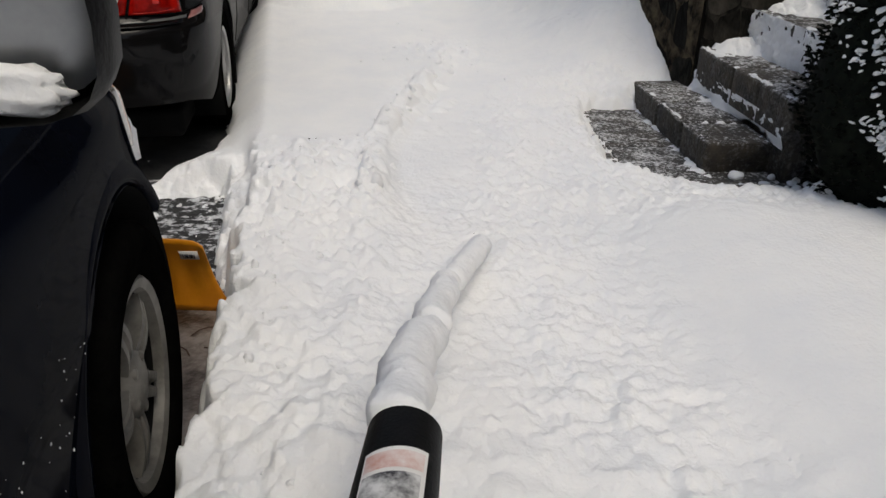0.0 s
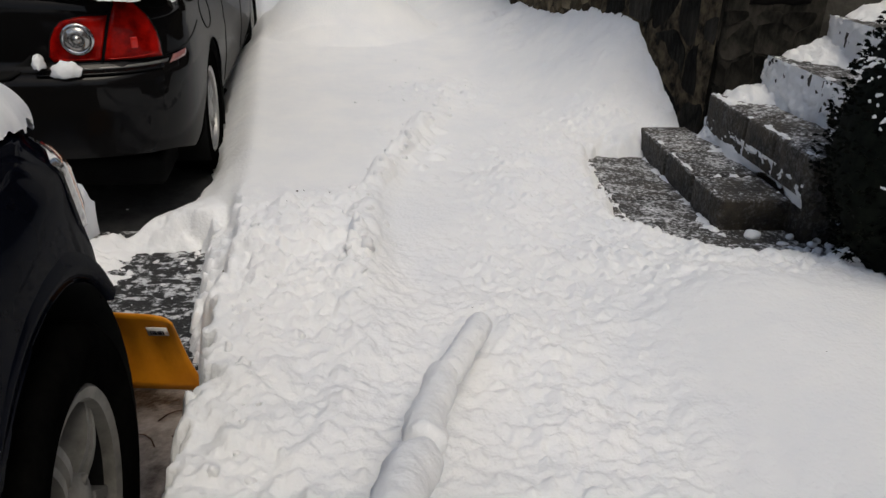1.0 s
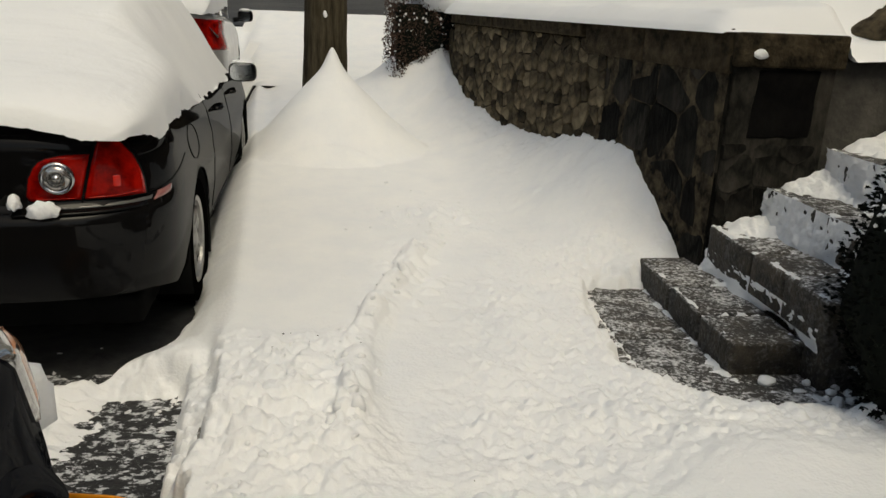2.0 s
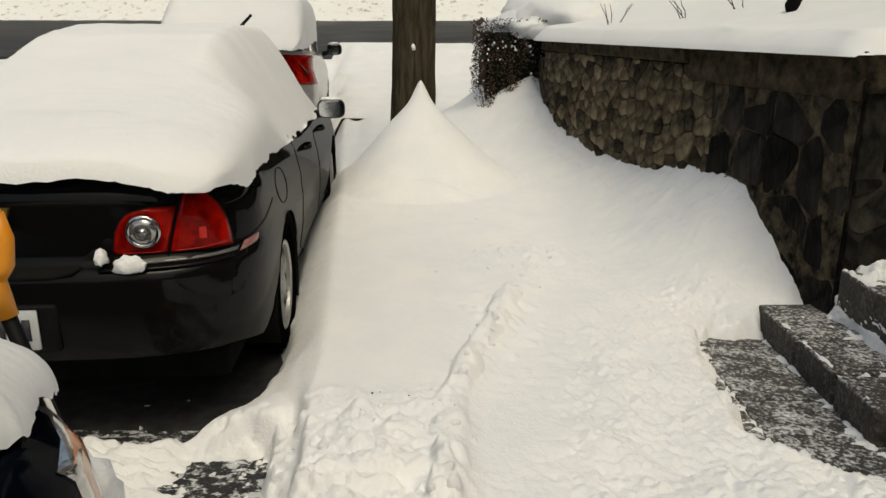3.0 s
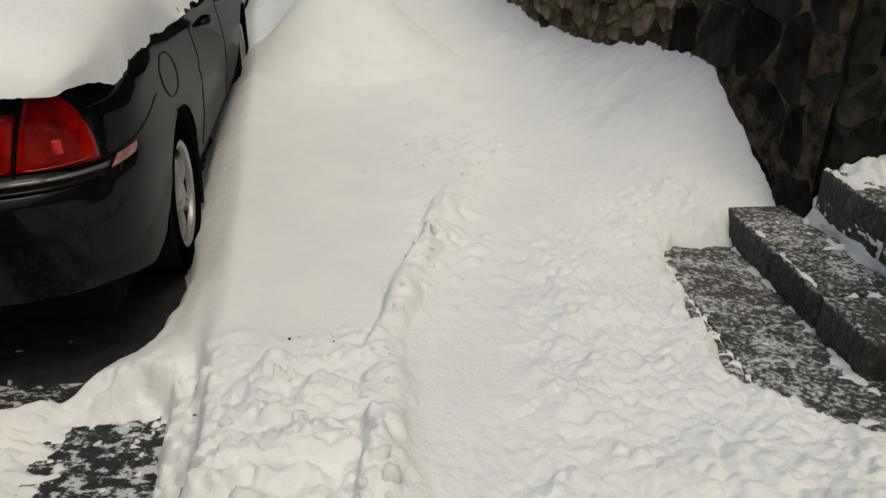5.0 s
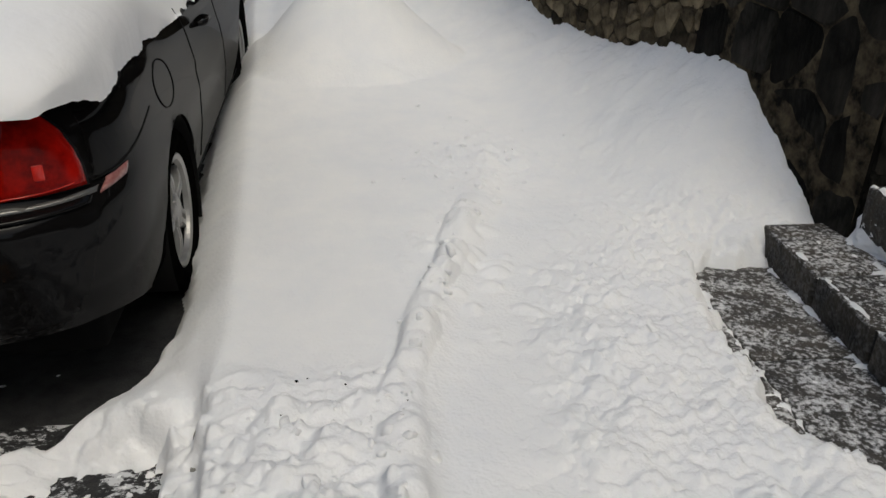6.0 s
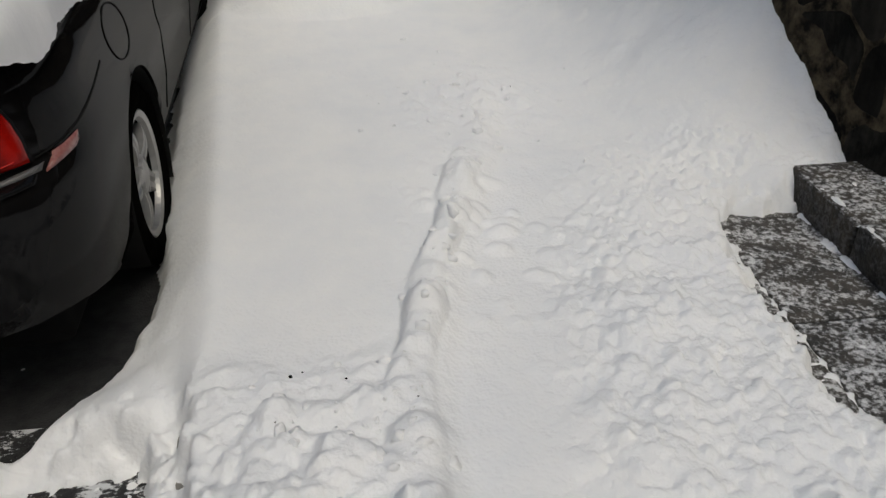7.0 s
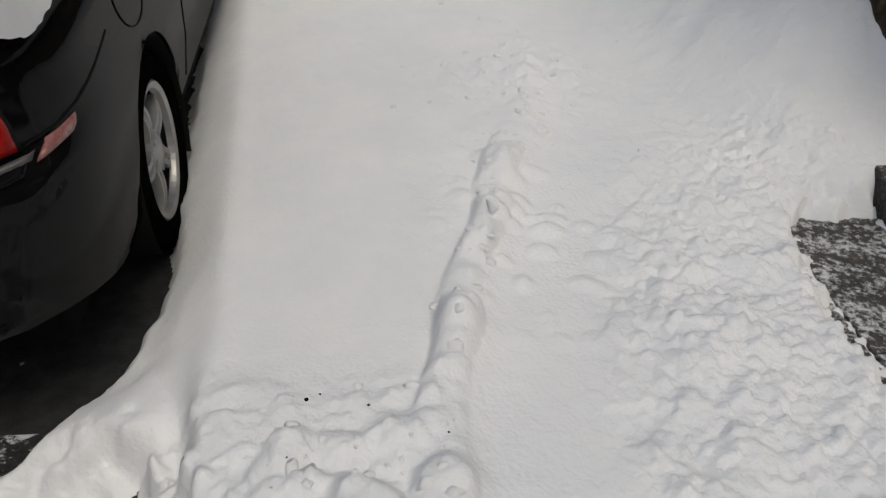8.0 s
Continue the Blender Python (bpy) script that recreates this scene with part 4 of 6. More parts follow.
def outer_lamp(u, v, grow=0.0):
    z = 0.784 - grow + (0.245 + 2 * grow) * v - 0.006 * u * (1 - v)
    x0, x1 = lamp_edge(z) + 0.006 - grow * 0.5, lerp_keys(LAMP_OUT, z) + grow
    return SH.a_for_x(x0 + (x1 - x0) * u, z), z


def inner_lamp(u, v, grow=0.0):
    z = 0.784 - grow + (0.168 + 2 * grow) * v
    x0, x1 = lerp_keys(LAMP_IN, z) - grow, lamp_edge(z) - 0.006 + grow * 0.5
    return SH.a_for_x(x0 + (x1 - x0) * u, z), z


for _mir in (False, True):
    lamp = part("tail_lamp", SH.patch(outer_lamp, 16, 18, 0.016, _mir), RED_LENS, sedan, "glossy red tail lamp")
    lamp2 = part("tail_lamp", SH.patch(inner_lamp, 16, 16, 0.014, _mir), RED_LENS, sedan, "red lid lamp with round clear reversing light")
    part("gasket", SH.patch(lambda u, v: outer_lamp(u, v, 0.007), 16, 18, 0.006, _mir, 0.01), BLACK_PLASTIC, lamp)
    part("gasket", SH.patch(lambda u, v: inner_lamp(u, v, 0.007), 16, 16, 0.005, _mir, 0.01), BLACK_PLASTIC, lamp2)
    part("reflector_band", SH.patch(lambda u, v: (SH.a_for_x(0.602 + 0.168 * u, 0.8), 0.788 + 0.004 * v + 0.026 * v * max(0, u - 0.55)), 14, 2, 0.0175, _mir, 0.004), RED_BRIGHT, lamp)
    part("reflector_band", SH.patch(lambda u, v: (SH.a_for_x(0.425 + 0.15 * u, 0.8), 0.789 + 0.004 * v + 0.02 * v * max(0, 0.35 - u)), 14, 2, 0.0155, _mir, 0.004), RED_BRIGHT, lamp2)
    sx = -1 if _mir else 1
    c = SH.surf(SH.a_for_x(0.513, 0.87), 0.871, 0.014)
    bm = bmesh.new()
    ring_y(bm, [(-0.01, 0.062), (0.008, 0.062), (0.013, 0.052), (0.006, 0.046)], 28)
    rl = part("reversing_ring", bm, CHROME, lamp2)
    rl.matrix_basis = Matrix.Translation((sx * c.x, c.y, c.z)) @ pose(0, 0, 0, 0, 0, -90 - sx * 4 * -1)
    bm = bmesh.new()
    ring_y(bm, [(0.004, 0.05), (0.014, 0.042), (0.020, 0.022), (0.014, 0.014), (0.022, 0.012), (0.024, 0.001)], 24)
    rl = part("reversing_light", bm, CLEAR_LENS, lamp2, "clear round reflector bowl")
    rl.matrix_basis = Matrix.Translation((sx * c.x, c.y, c.z)) @ pose(0, 0, 0, 0, 0, -90 - sx * 4 * -1)
    c = SH.surf(SH.a_for_x(0.698, 0.846), 0.846, 0.017)
    bm = bmesh.new()
    box(bm, -0.014, 0.014, -0.004, 0.003, -0.022, 0.022, 0.004)
    rf = part("bulb_glow", bm, RED_BRIGHT, lamp, "bright red reflector window")
    rf.matrix_basis = Matrix.Translation((sx * c.x, c.y, c.z)) @ pose(0, 0, 0, 0, 0, sx * 22)
    # grey trim ledge under the lamps
    def ledge(u, v):
        a0, a1 = SH.a_for_x(0.50, 0.75), SH.a_for_y(0.26, 0.75)
        return a0 + (a1 - a0) * u, 0.748 + 0.012 * v
    part("lamp_trim", SH.patch(ledge, 14, 2, 0.006, _mir), TRIM_GREY, sedan, "thin bright trim line")

    part("bumper_ledge", SH.patch(lambda u, v: (SH.a_for_x(0.36, 0.75) * (1 - u) + SH.a_for_y(0.25, 0.75) * u, 0.7365 + 0.0185 * v), 26, 4, 0.004, _mir, 0.01), GREY_PAINT, sedan, "flat top ledge of the bumper")

    def marker(u, v):
        return SH.a_for_y(0.298 + 0.112 * u + 0.012 * v, 0.76), 0.743 + 0.006 * u + 0.027 * v
    part("side_marker", SH.patch(marker, 6, 3, 0.006, _mir), PINK_LENS, sedan, "dusty pinkish side marker lens")

# lid seam, bumper recess, plate, badge
def strip(hull, a0, a1, z0, z1, out, n=30):
    return hull.patch(lambda u, v: (a0 + (a1 - a0) * u, z0 + (z1 - z0) * v), n, 2, out, False, 0.01)


for _mir in (False, True):
    part("bumper_gap", SH.patch(lambda u, v: (SH.a_for_x(0.34, 0.7) * u, 0.715 + 0.035 * v + 0.06 * u ** 6), 16, 3, 0.004, _mir, 0.008), BLACK_VOID, sedan)
    part("lid_seam", SH.patch(lambda u, v: (SH.a_for_x(lamp_edge(0.77 + 0.265 * v) - 0.003 + 0.006 * u, 0.77 + 0.265 * v), 0.77 + 0.265 * v), 2, 14, 0.0075, _mir, 0.008), BLACK_VOID, sedan)
    part("bumper_seam", SH.patch(lambda u, v: (SH.a_for_y(0.27 + 0.50 * u, 0.76), 0.775 + 0.065 * u ** 1.3 + 0.0035 * v), 12, 1, 0.0035, _mir, 0.006), BLACK_VOID, sedan)
    for _a, _z0, _z1 in ((1.30, 0.36, 1.0), (1.62, 0.34, 0.99), (1.285, 0.9, 0.9)):
        if _z1 > _z0:
            part("door_seam", SH.patch(lambda u, v: (_a + 0.003 * u - 0.06 * max(0, 0.45 - v) * (_a < 1.4), _z0 + (_z1 - _z0) * v), 1, 14, 0.0035, _mir, 0.006), BLACK_VOID, sedan)
    part("fuel_door", SH.patch(lambda u, v: (1.075 + 0.05 * math.cos(2 * math.pi * u) * (0.965 + 0.035 * v), 0.845 + 0.085 * math.sin(2 * math.pi * u) * (0.965 + 0.035 * v)), 22, 1, 0.004, _mir, 0.004), BLACK_VOID, sedan)
    for _a in (1.44, 1.75):
        c = SH.surf(_a, 0.88)
        sx = -1 if _mir else 1
        bm = bmesh.new()
        tube(bm, [(sx * (c.x + 0.005), c.y - 0.10, c.z), (sx * (c.x + 0.035), c.y - 0.07, c.z), (sx * (c.x + 0.035), c.y + 0.07, c.z), (sx * (c.x + 0.005), c.y + 0.10, c.z)], 0.013, 8)
        part("door_handle", bm, GREY_PAINT, sedan)
    # black sill strip, the shadow along the lower edge put in as colour
    part("sill_shadow", SH.patch(lambda u, v: (1.16 + 0.72 * u, 0.225 + 0.09 * v), 30, 2, 0.006, _mir, 0.03), BLACK_PLASTIC, sedan)
bm = bmesh.new()
box(bm, -0.215, 0.215, -0.012, 0.02, 0.45, 0.63, 0.015)
plate_recess = part("plate_recess", bm, BLACK_PLASTIC, sedan)
bm = bmesh.new()
box(bm, -0.15, 0.15, -0.020, -0.014, 0.465, 0.615, 0.006)
plate = part("number_plate", bm, PLATE_WHITE, plate_recess, "pale plate with dark bars")
bm = bmesh.new()
for _k in range(6):
    box(bm, -0.125 + 0.044 * _k, -0.097 + 0.044 * _k, -0.0245, -0.021, 0.50, 0.58)
box(bm, -0.07, 0.07, -0.0245, -0.021, 0.592, 0.604)
part("plate_bars", bm, INK, plate)
bm = bmesh.new()
for _x0, _x1, _h in ((-0.085, 0.085, 0.017), (-0.032, 0.032, 0.029)):
    b = bmesh.new()
    f = [b.verts.new((x + k, y, z)) for y in (0.03, 0.048) for x, z, k in ((_x0, -_h, 0), (_x1, -_h, -0.012), (_x1, _h, 0.0), (_x0, _h, 0.012))]
    b.faces.new(f[:4]), b.faces.new(f[4:][::-1])
    for i in range(4):
        j = (i + 1) % 4
        b.faces.new((f[i], f[4 + i], f[4 + j], f[j]))
    add(bm, b, Matrix.Translation((0, 0, 0.955)))
part("badge", bm, GOLD, sedan, "plain gold bar-shaped emblem", False)

# cabin of the sedan
bm = bmesh.new()
rows = []
for y, w0, w1, zr in ((0.85, 0.66, 0.56, 1.04), (1.75, 0.72, 0.50, 1.38), (2.4, 0.74, 0.50, 1.42), (3.0, 0.74, 0.50, 1.40), (3.75, 0.66, 0.54, 1.0)):
    zb = 0.98
    rows.append([(-w0, y, zb), (-(w0 + w1) / 2 - 0.02, y, zb + (zr - zb) * 0.55), (-w1, y, zb + (zr - zb) * 0.93), (-w1 * 0.7, y, zr), (0, y, zr + 0.02), (w1 * 0.7, y, zr), (w1, y, zb + (zr - zb) * 0.93), ((w0 + w1) / 2 + 0.02, y, zb + (zr - zb) * 0.55), (w0, y, zb)])
grid_mesh(bm, rows)
part("cabin_glass", bm, GLASS_DARK, sedan)


def door_mirror(parent, x, y, z, w, h, mat, snow_cap=True, glass_tilt=0.0):
    """A door mirror whose glass looks to the rear, centred at x, y, z."""
    bm = bmesh.new()
    n = 20
    rows = []
    for t, s in ((0.0, 1.0), (0.02, 1.06), (0.06, 1.04), (0.11, 0.85), (0.14, 0.5)):
        rows.append([(x + s * w / 2 * math.copysign(abs(math.cos(a)) ** 0.55, math.cos(a)), y + t, z + s * h / 2 * math.copysign(abs(math.sin(a)) ** 0.6, math.sin(a))) for a in (2 * math.pi * k / n for k in range(n))])
    vs = grid_mesh(bm, rows, True)
    bm.faces.new(vs[-1])
    tube(bm, [(x - math.copysign(w * 0.45, x), y + 0.06, z - h * 0.3), (x - math.copysign(w * 0.85, x), y + 0.07, z - h * 0.42)], [h * 0.2, h * 0.24], 8)
    shell = part("door_mirror", bm, mat, parent)
    bm = bmesh.new()
    rows = [[(x + s * w / 2 * math.copysign(abs(math.cos(a)) ** 0.55, math.cos(a)), y + 0.034 + 0.3 * math.copysign(1, x) * s * w / 2 * math.copysign(abs(math.cos(a)) ** 0.55, math.cos(a)), z + s * h / 2 * math.copysign(abs(math.sin(a)) ** 0.6, math.sin(a))) for a in (2 * math.pi * k / n for k in range(n))] for s in (0.93, 0.5)]
    vs = grid_mesh(bm, rows, True)
    bm.faces.new(vs[-1])
    part("mirror_glass", bm, DIRTY_MIRROR if z > 1.2 else MIRROR, shell, "misted grey mirror glass" if z > 1.2 else "silvered mirror glass")
    for sx0, sx1, dz, dy, hh in ((-0.40, 0.40, 0.5, 0.06, 0.16),) + (((-0.46, 0.34, -0.35, 0.018, 0.17),) if z > 1.2 else ()):
        bm = bmesh.new()
        bmesh.ops.create_icosphere(bm, subdivisions=4, radius=1)
        for v in bm.verts:
            g = 1 + 0.25 * noise.noise(v.co * 2.5 + Vector((x * 9, dz * 3, 0))) + 0.1 * noise.noise(v.co * 7)
            c = v.co.copy()
            v.co = Vector((x + w * (sx0 + sx1) / 2 + c.x * w * (sx1 - sx0) / 2 * g, y + dy + c.y * (0.045 if dz > 0 else 0.010) * g, z + dz * h + max(c.z, -0.7) * h * hh * g))
        part("mirror_snow", bm, SNOW, shell, "snow stuck to the mirror")
    return shell


for _s in (1, -1):
    door_mirror(sedan, _s * 0.955, 3.02, 1.01, 0.19, 0.13, BLACK_PLASTIC)

car_snow("snow_load", [(0.03, 1.16), (0.25, 1.20), (0.7, 1.28), (1.2, 1.40), (1.7, 1.54), (2.2, 1.60), (3.1, 1.58), (3.9, 1.16), (4.8, 0.9)],
         [(0, 0.80), (0.3, 0.835), (1.0, 0.83), (3, 0.84), (4.8, 0.7)], [(0, 1.025), (0.4, 0.995), (1.0, 0.985), (1.5, 0.965), (2.5, 0.96), (3.5, 0.97), (4.8, 0.72)], 0.045, 4.6,
         "thick smooth snow covering the sedan's roof and boot", 3.0, 3.4, 0.30, 2.6, SEDAN_M, 0.020, [(0.6, 3.6), (1.3, 3.2), (2.1, 2.7)], 0.042)
for _i, (_x, _z, _w, _h) in enumerate(((0.47, 0.735, 0.055, 0.04), (0.375, 0.765, 0.022, 0.035))):
    bm = bmesh.new()
    bmesh.ops.create_icosphere(bm, subdivisions=3, radius=1)
    for v in bm.verts:
        k = 1 + 0.35 * noise.noise(v.co * 2.2 + Vector((_i * 5, 0, 0)))
        v.co = Vector((v.co.x * _w * k, v.co.y * 0.03 * k, max(v.co.z, -0.5) * _h * k))
    ob = part("snow_clump", bm, SNOW)
    ob.matrix_world = SEDAN_M @ Matrix.Translation((_x, 0.035, _z + 0.02))
    tagged(ob, "small clump of snow on the sedan's bumper", "snow", "snow clumps")

# dark blue sport utility car
SUV_M = pose(-1.362, -2.615, STREET, 0, 0, 5.0)
suv = thing("car", SUV_M, "dark blue sport utility car with snow on its bonnet", "car", "cars parked along the kerb")
UH = Hull(0.91, 4.52, 4.5, 3.5,
          [(0.3, 0.06), (0.45, 0.02), (0.7, 0.0), (0.9, 0.01), (1.0, 0.05), (1.07, 0.12), (1.12, 0.2)],
          [(0.3, 0.05), (0.6, 0.0), (1.1, 0.05)],
          [(0.3, 0.10), (0.45, 0.01), (0.62, 0.0), (0.74, 0.05), (0.9, 0.10), (1.0, 0.2), (1.1, 0.35)],
          [(0, 0.35), (4.52, 0.33)],
          [(0, 1.12), (2.9, 1.12), (3.3, 1.09), (3.9, 1.05), (4.3, 0.98), (4.52, 0.90)], 0.7, 1.0)
_wh = [(0.95, 0.36), (3.66, 0.36)]
part("body", UH.body(_wh, 0.435, 30), NAVY_PAINT, suv)
for _s in (1, -1):
    for _y, _z in _wh:
        wheel(suv, _s * 0.80, _y, _z, 0.36, 0.235, ALLOY, 5, _s, 0.24)
        arch_liner(suv, _s * 0.45, _s * 0.895, _y, _z, 0.436)
    bm = bmesh.new()
    rows = []
    for a in np.linspace(0.62, math.pi + 0.45, 40):
        y, z = 3.66 + math.cos(a) * 0.437, 0.36 + math.sin(a) * 0.437
        rows.append([(_s * 0.885, y, z), (_s * 0.908, 3.66 + math.cos(a) * 0.44, 0.36 + math.sin(a) * 0.44), (_s * 0.910, 3.66 + math.cos(a) * 0.465, 0.36 + math.sin(a) * 0.465), (_s * 0.895, 3.66 + math.cos(a) * 0.49, 0.36 + math.sin(a) * 0.49)])
    grid_mesh(bm, rows)
    part("wheel_arch_trim", bm, NAVY_PAINT, suv)
    door_mirror(suv, _s * 1.090, 2.705, 1.307, 0.160, 0.121, BLACK_PLASTIC)
    _mir = _s < 0
    hl = part("headlight", UH.patch(lambda u, v: (UH.a_for_x(0.845, 0.9, True) + 0.20 * u, 0.76 + 0.165 * v - 0.03 * u * v), 12, 8, 0.012, _mir), CLEAR_LENS, suv, "hazy headlight with amber corner")
    part("indicator", UH.patch(lambda u, v: (UH.a_for_x(0.838, 0.9, True) + 0.075 * u, 0.775 + 0.135 * v), 6, 6, 0.017, _mir), AMBER, hl, "pale amber corner lens")
    part("door_seam", UH.patch(lambda u, v: (1.815 + 0.003 * u - 0.03 * (1 - v) ** 2, 0.40 + 0.68 * v), 1, 14, 0.004, _mir, 0.006), BLACK_VOID, suv)
bm = bmesh.new()
box(bm, -0.74, 0.74, 0.3, 4.3, 0.22, 0.4, 0.03)
part("underbody", bm, BLACK_VOID, suv)
bm = bmesh.new()
rows = []
for y, w0, w1, zr in ((0.15, 0.76, 0.60, 1.55), (0.5, 0.78, 0.62, 1.68), (1.5, 0.79, 0.63, 1.71), (2.3, 0.78, 0.61, 1.66), (3.15, 0.72, 0.6, 1.12)):
    zb = 1.08
    rows.append([(-w0, y, zb), (-w1, y, zb + (zr - zb) * 0.9), (-w1 * 0.7, y, zr), (w1 * 0.7, y, zr), (w1, y, zb + (zr - zb) * 0.9), (w0, y, zb)])
vs = grid_mesh(bm, rows)
bm.faces.new(vs[0])
part("cabin_glass", bm, GLASS_DARK, suv)
car_snow("snow_load", [(3.2, 1.25), (3.5, 1.26), (4.0, 1.20), (4.42, 1.07)], [(3.2, 0.80), (4.0, 0.80), (4.42, 0.70)], [(3.2, 1.06), (4.0, 1.00), (4.42, 0.90)], 3.15, 4.42,
         "rounded snow lying on the dark car's bonnet", 8.0, 2.6, 0.2, 2.4, SUV_M)
ob = part("snow_clump", UH.patch(lambda u, v: (UH.a_for_x(0.80, 0.9, True) + 0.42 * u, 0.66 + 0.13 * v), 20, 6, 0.045, False, 0.06), SNOW)
for v in ob.data.vertices:
    v.co += Vector((0.5, 1, 0.6)) * (0.022 * noise.noise(v.co * 14) + 0.010 * noise.noise(v.co * 40))
ob.matrix_world = SUV_M
tagged(ob, "snow packed on the dark car's front bumper", "snow", "snow clumps")

# small hatchback further along
HATCH_M = pose(-2.64, 8.75, STREET + 0.11, 1.6, 0, 6.6)
hatch = thing("car", HATCH_M, "silver hatchback buried in snow with its wiper raised", "car", "cars parked along the kerb")
HH = Hull(0.90, 4.3, 3.6, 3.0, [(0.25, 0.06), (0.5, 0.0), (0.8, 0.01), (1.0, 0.06)], [(0.25, 0.06), (0.5, 0.0), (0.7, 0.02), (1.05, 0.08)], [(0.2, 0.1), (0.5, 0.0), (0.9, 0.2)],
          [(0, 0.26), (4.1, 0.24)], [(0, 1.25), (0.5, 1.2), (2.8, 1.05), (4.1, 0.75)])
part("body", HH.body([(0.75, 0.31), (3.3, 0.31)], 0.35), WHITE_PAINT, hatch)
for _s in (1, -1):
    for _y in (0.75, 3.3):
        wheel(hatch, _s * 0.785, _y, 0.31, 0.305, 0.205, ALLOY, 5, _s, 0.19)
        arch_liner(hatch, _s * 0.4, _s * 0.885, _y, 0.31, 0.351)
    _mir = _s < 0
    part("tail_lamp", HH.patch(lambda u, v: (HH.a_for_x(0.42, 0.9) * (1 - u) + 0.86 * u, 0.88 + 0.32 * v - 0.05 * u), 10, 10, 0.014, _mir), RED_LENS, hatch, "dark red tail lamp")
    door_mirror(hatch, _s * 1.02, 2.85, 1.10, 0.20, 0.15, BLACK_PLASTIC)
bm = bmesh.new()
rows = []
for y, w0, w1, zr in ((0.2, 0.80, 0.66, 1.2), (0.6, 0.82, 0.66, 1.56), (1.4, 0.83, 0.66, 1.64), (2.2, 0.83, 0.65, 1.60), (3.0, 0.78, 0.66, 1.08)):
    zb = 0.99
    rows.append([(-w0, y, zb), (-w1, y, zb + (zr - zb) * 0.9), (0, y, zr + 0.02), (w1, y, zb + (zr - zb) * 0.9), (w0, y, zb)])
grid_mesh(bm, rows)
part("cabin_glass", bm, GLASS_DARK, hatch)
for _p, _q in (((0.02, 0.0, 1.36), (0.25, 0.10, 1.60)), ((-0.62, 0.0, 1.38), (-0.54, 0.06, 1.46))):
    bm = bmesh.new()
    tube(bm, [_p, _q], [0.022, 0.016], 6)
    part("wiper", bm, BLACK_PLASTIC, hatch, "black wiper arm standing clear of the snow")
car_snow("snow_load", [(0.05, 1.36), (0.35, 1.62), (0.75, 1.86), (1.6, 1.90), (2.4, 1.84), (3.1, 1.3), (4.0, 0.95)], [(0, 0.74), (0.5, 0.78), (2.5, 0.80), (4.0, 0.7)], [(0, 1.24), (0.5, 1.24), (2.5, 1.25), (3.1, 1.1), (4.0, 0.78)], 0.05, 4.0,
         "thick smooth snow covering the hatchback", 14.0, 5.0, 0.22, 2.2, HATCH_M)


# ---- street tree ----
tree = thing("tree", pose(-0.63, 7.06, 0.0), "street tree trunk with ridged brown bark rising from snow", "tree")
bm = bmesh.new()
rows = []
for z in np.linspace(0.0, 4.6, 70):
    row = []
    for k in range(64):
        a = 2 * math.pi * k / 64
        r = (0.185 - 0.008 * z + 0.06 * math.exp(-z * 3)) * (1 + 0.05 * math.sin(3 * a + z))
        ridge = abs(noise.noise((math.cos(a) * 5.5, math.sin(a) * 5.5, z * 1.3)))
        r += 0.016 * ridge + 0.008 * noise.noise((math.cos(a) * 16, math.sin(a) * 16, z * 5))
        row.append((r * math.cos(a) + 0.02 * z, r * math.sin(a), z))
    rows.append(row)
grid_mesh(bm, rows, True)
part("trunk", bm, BARK, tree)
_r = random.Random(12)
for _k in range(7):
    a, h = _r.uniform(0, 6.28), _r.uniform(3.4, 4.5)
    p = Vector((0.02 * h, 0, h))
    pts, rad = [p], [0.09]
    for q in range(8):
        p = p + Vector((math.cos(a) * 0.28, math.sin(a) * 0.28, 0.45)) + Vector((_r.uniform(-0.12, 0.12), _r.uniform(-0.12, 0.12), 0))
        pts.append(p)
        rad.append(0.09 * (1 - (q + 1) / 9))
    bm = bmesh.new()
    tube(bm, pts, rad, 8)
    part("limb", bm, BARK, tree)
for _i, (_a, _z, _s) in enumerate(((-1.5, 1.28, 0.018), (-1.2, 0.98, 0.012), (-1.0, 1.85, 0.015))):
    bm = bmesh.new()
    bmesh.ops.create_icosphere(bm, subdivisions=2, radius=_s)
    for v in bm.verts:
        v.co = Vector((v.co.x, v.co.y * 0.6, v.co.z * 1.6)) * (1 + 0.4 * noise.noise(v.co * 60))
    ob = part("bark_snow", bm, SNOW, tree)
    ob.matrix_basis = Matrix.Translation((0.19 * math.cos(_a) + 0.02 * _z, 0.19 * math.sin(_a), _z))


# ---- conifer bush beside the steps ----
bush = thing("conifer_bush", pose(2.04, 2.19, 0.0), "dark clipped conifer bush with snow caught on its sprays", "bush")
_r = random.Random(21)


def bush_r(z, a):
    return (0.71 * (1 - (min(z, 2.6) / 2.6) ** 1.8) * (0.75 + 0.25 * min(1, z / 0.35))) * (1 + 0.10 * math.sin(3 * a + 2 * z) + 0.12 * noise.noise((math.cos(a) * 2, math.sin(a) * 2, z * 2.2)))


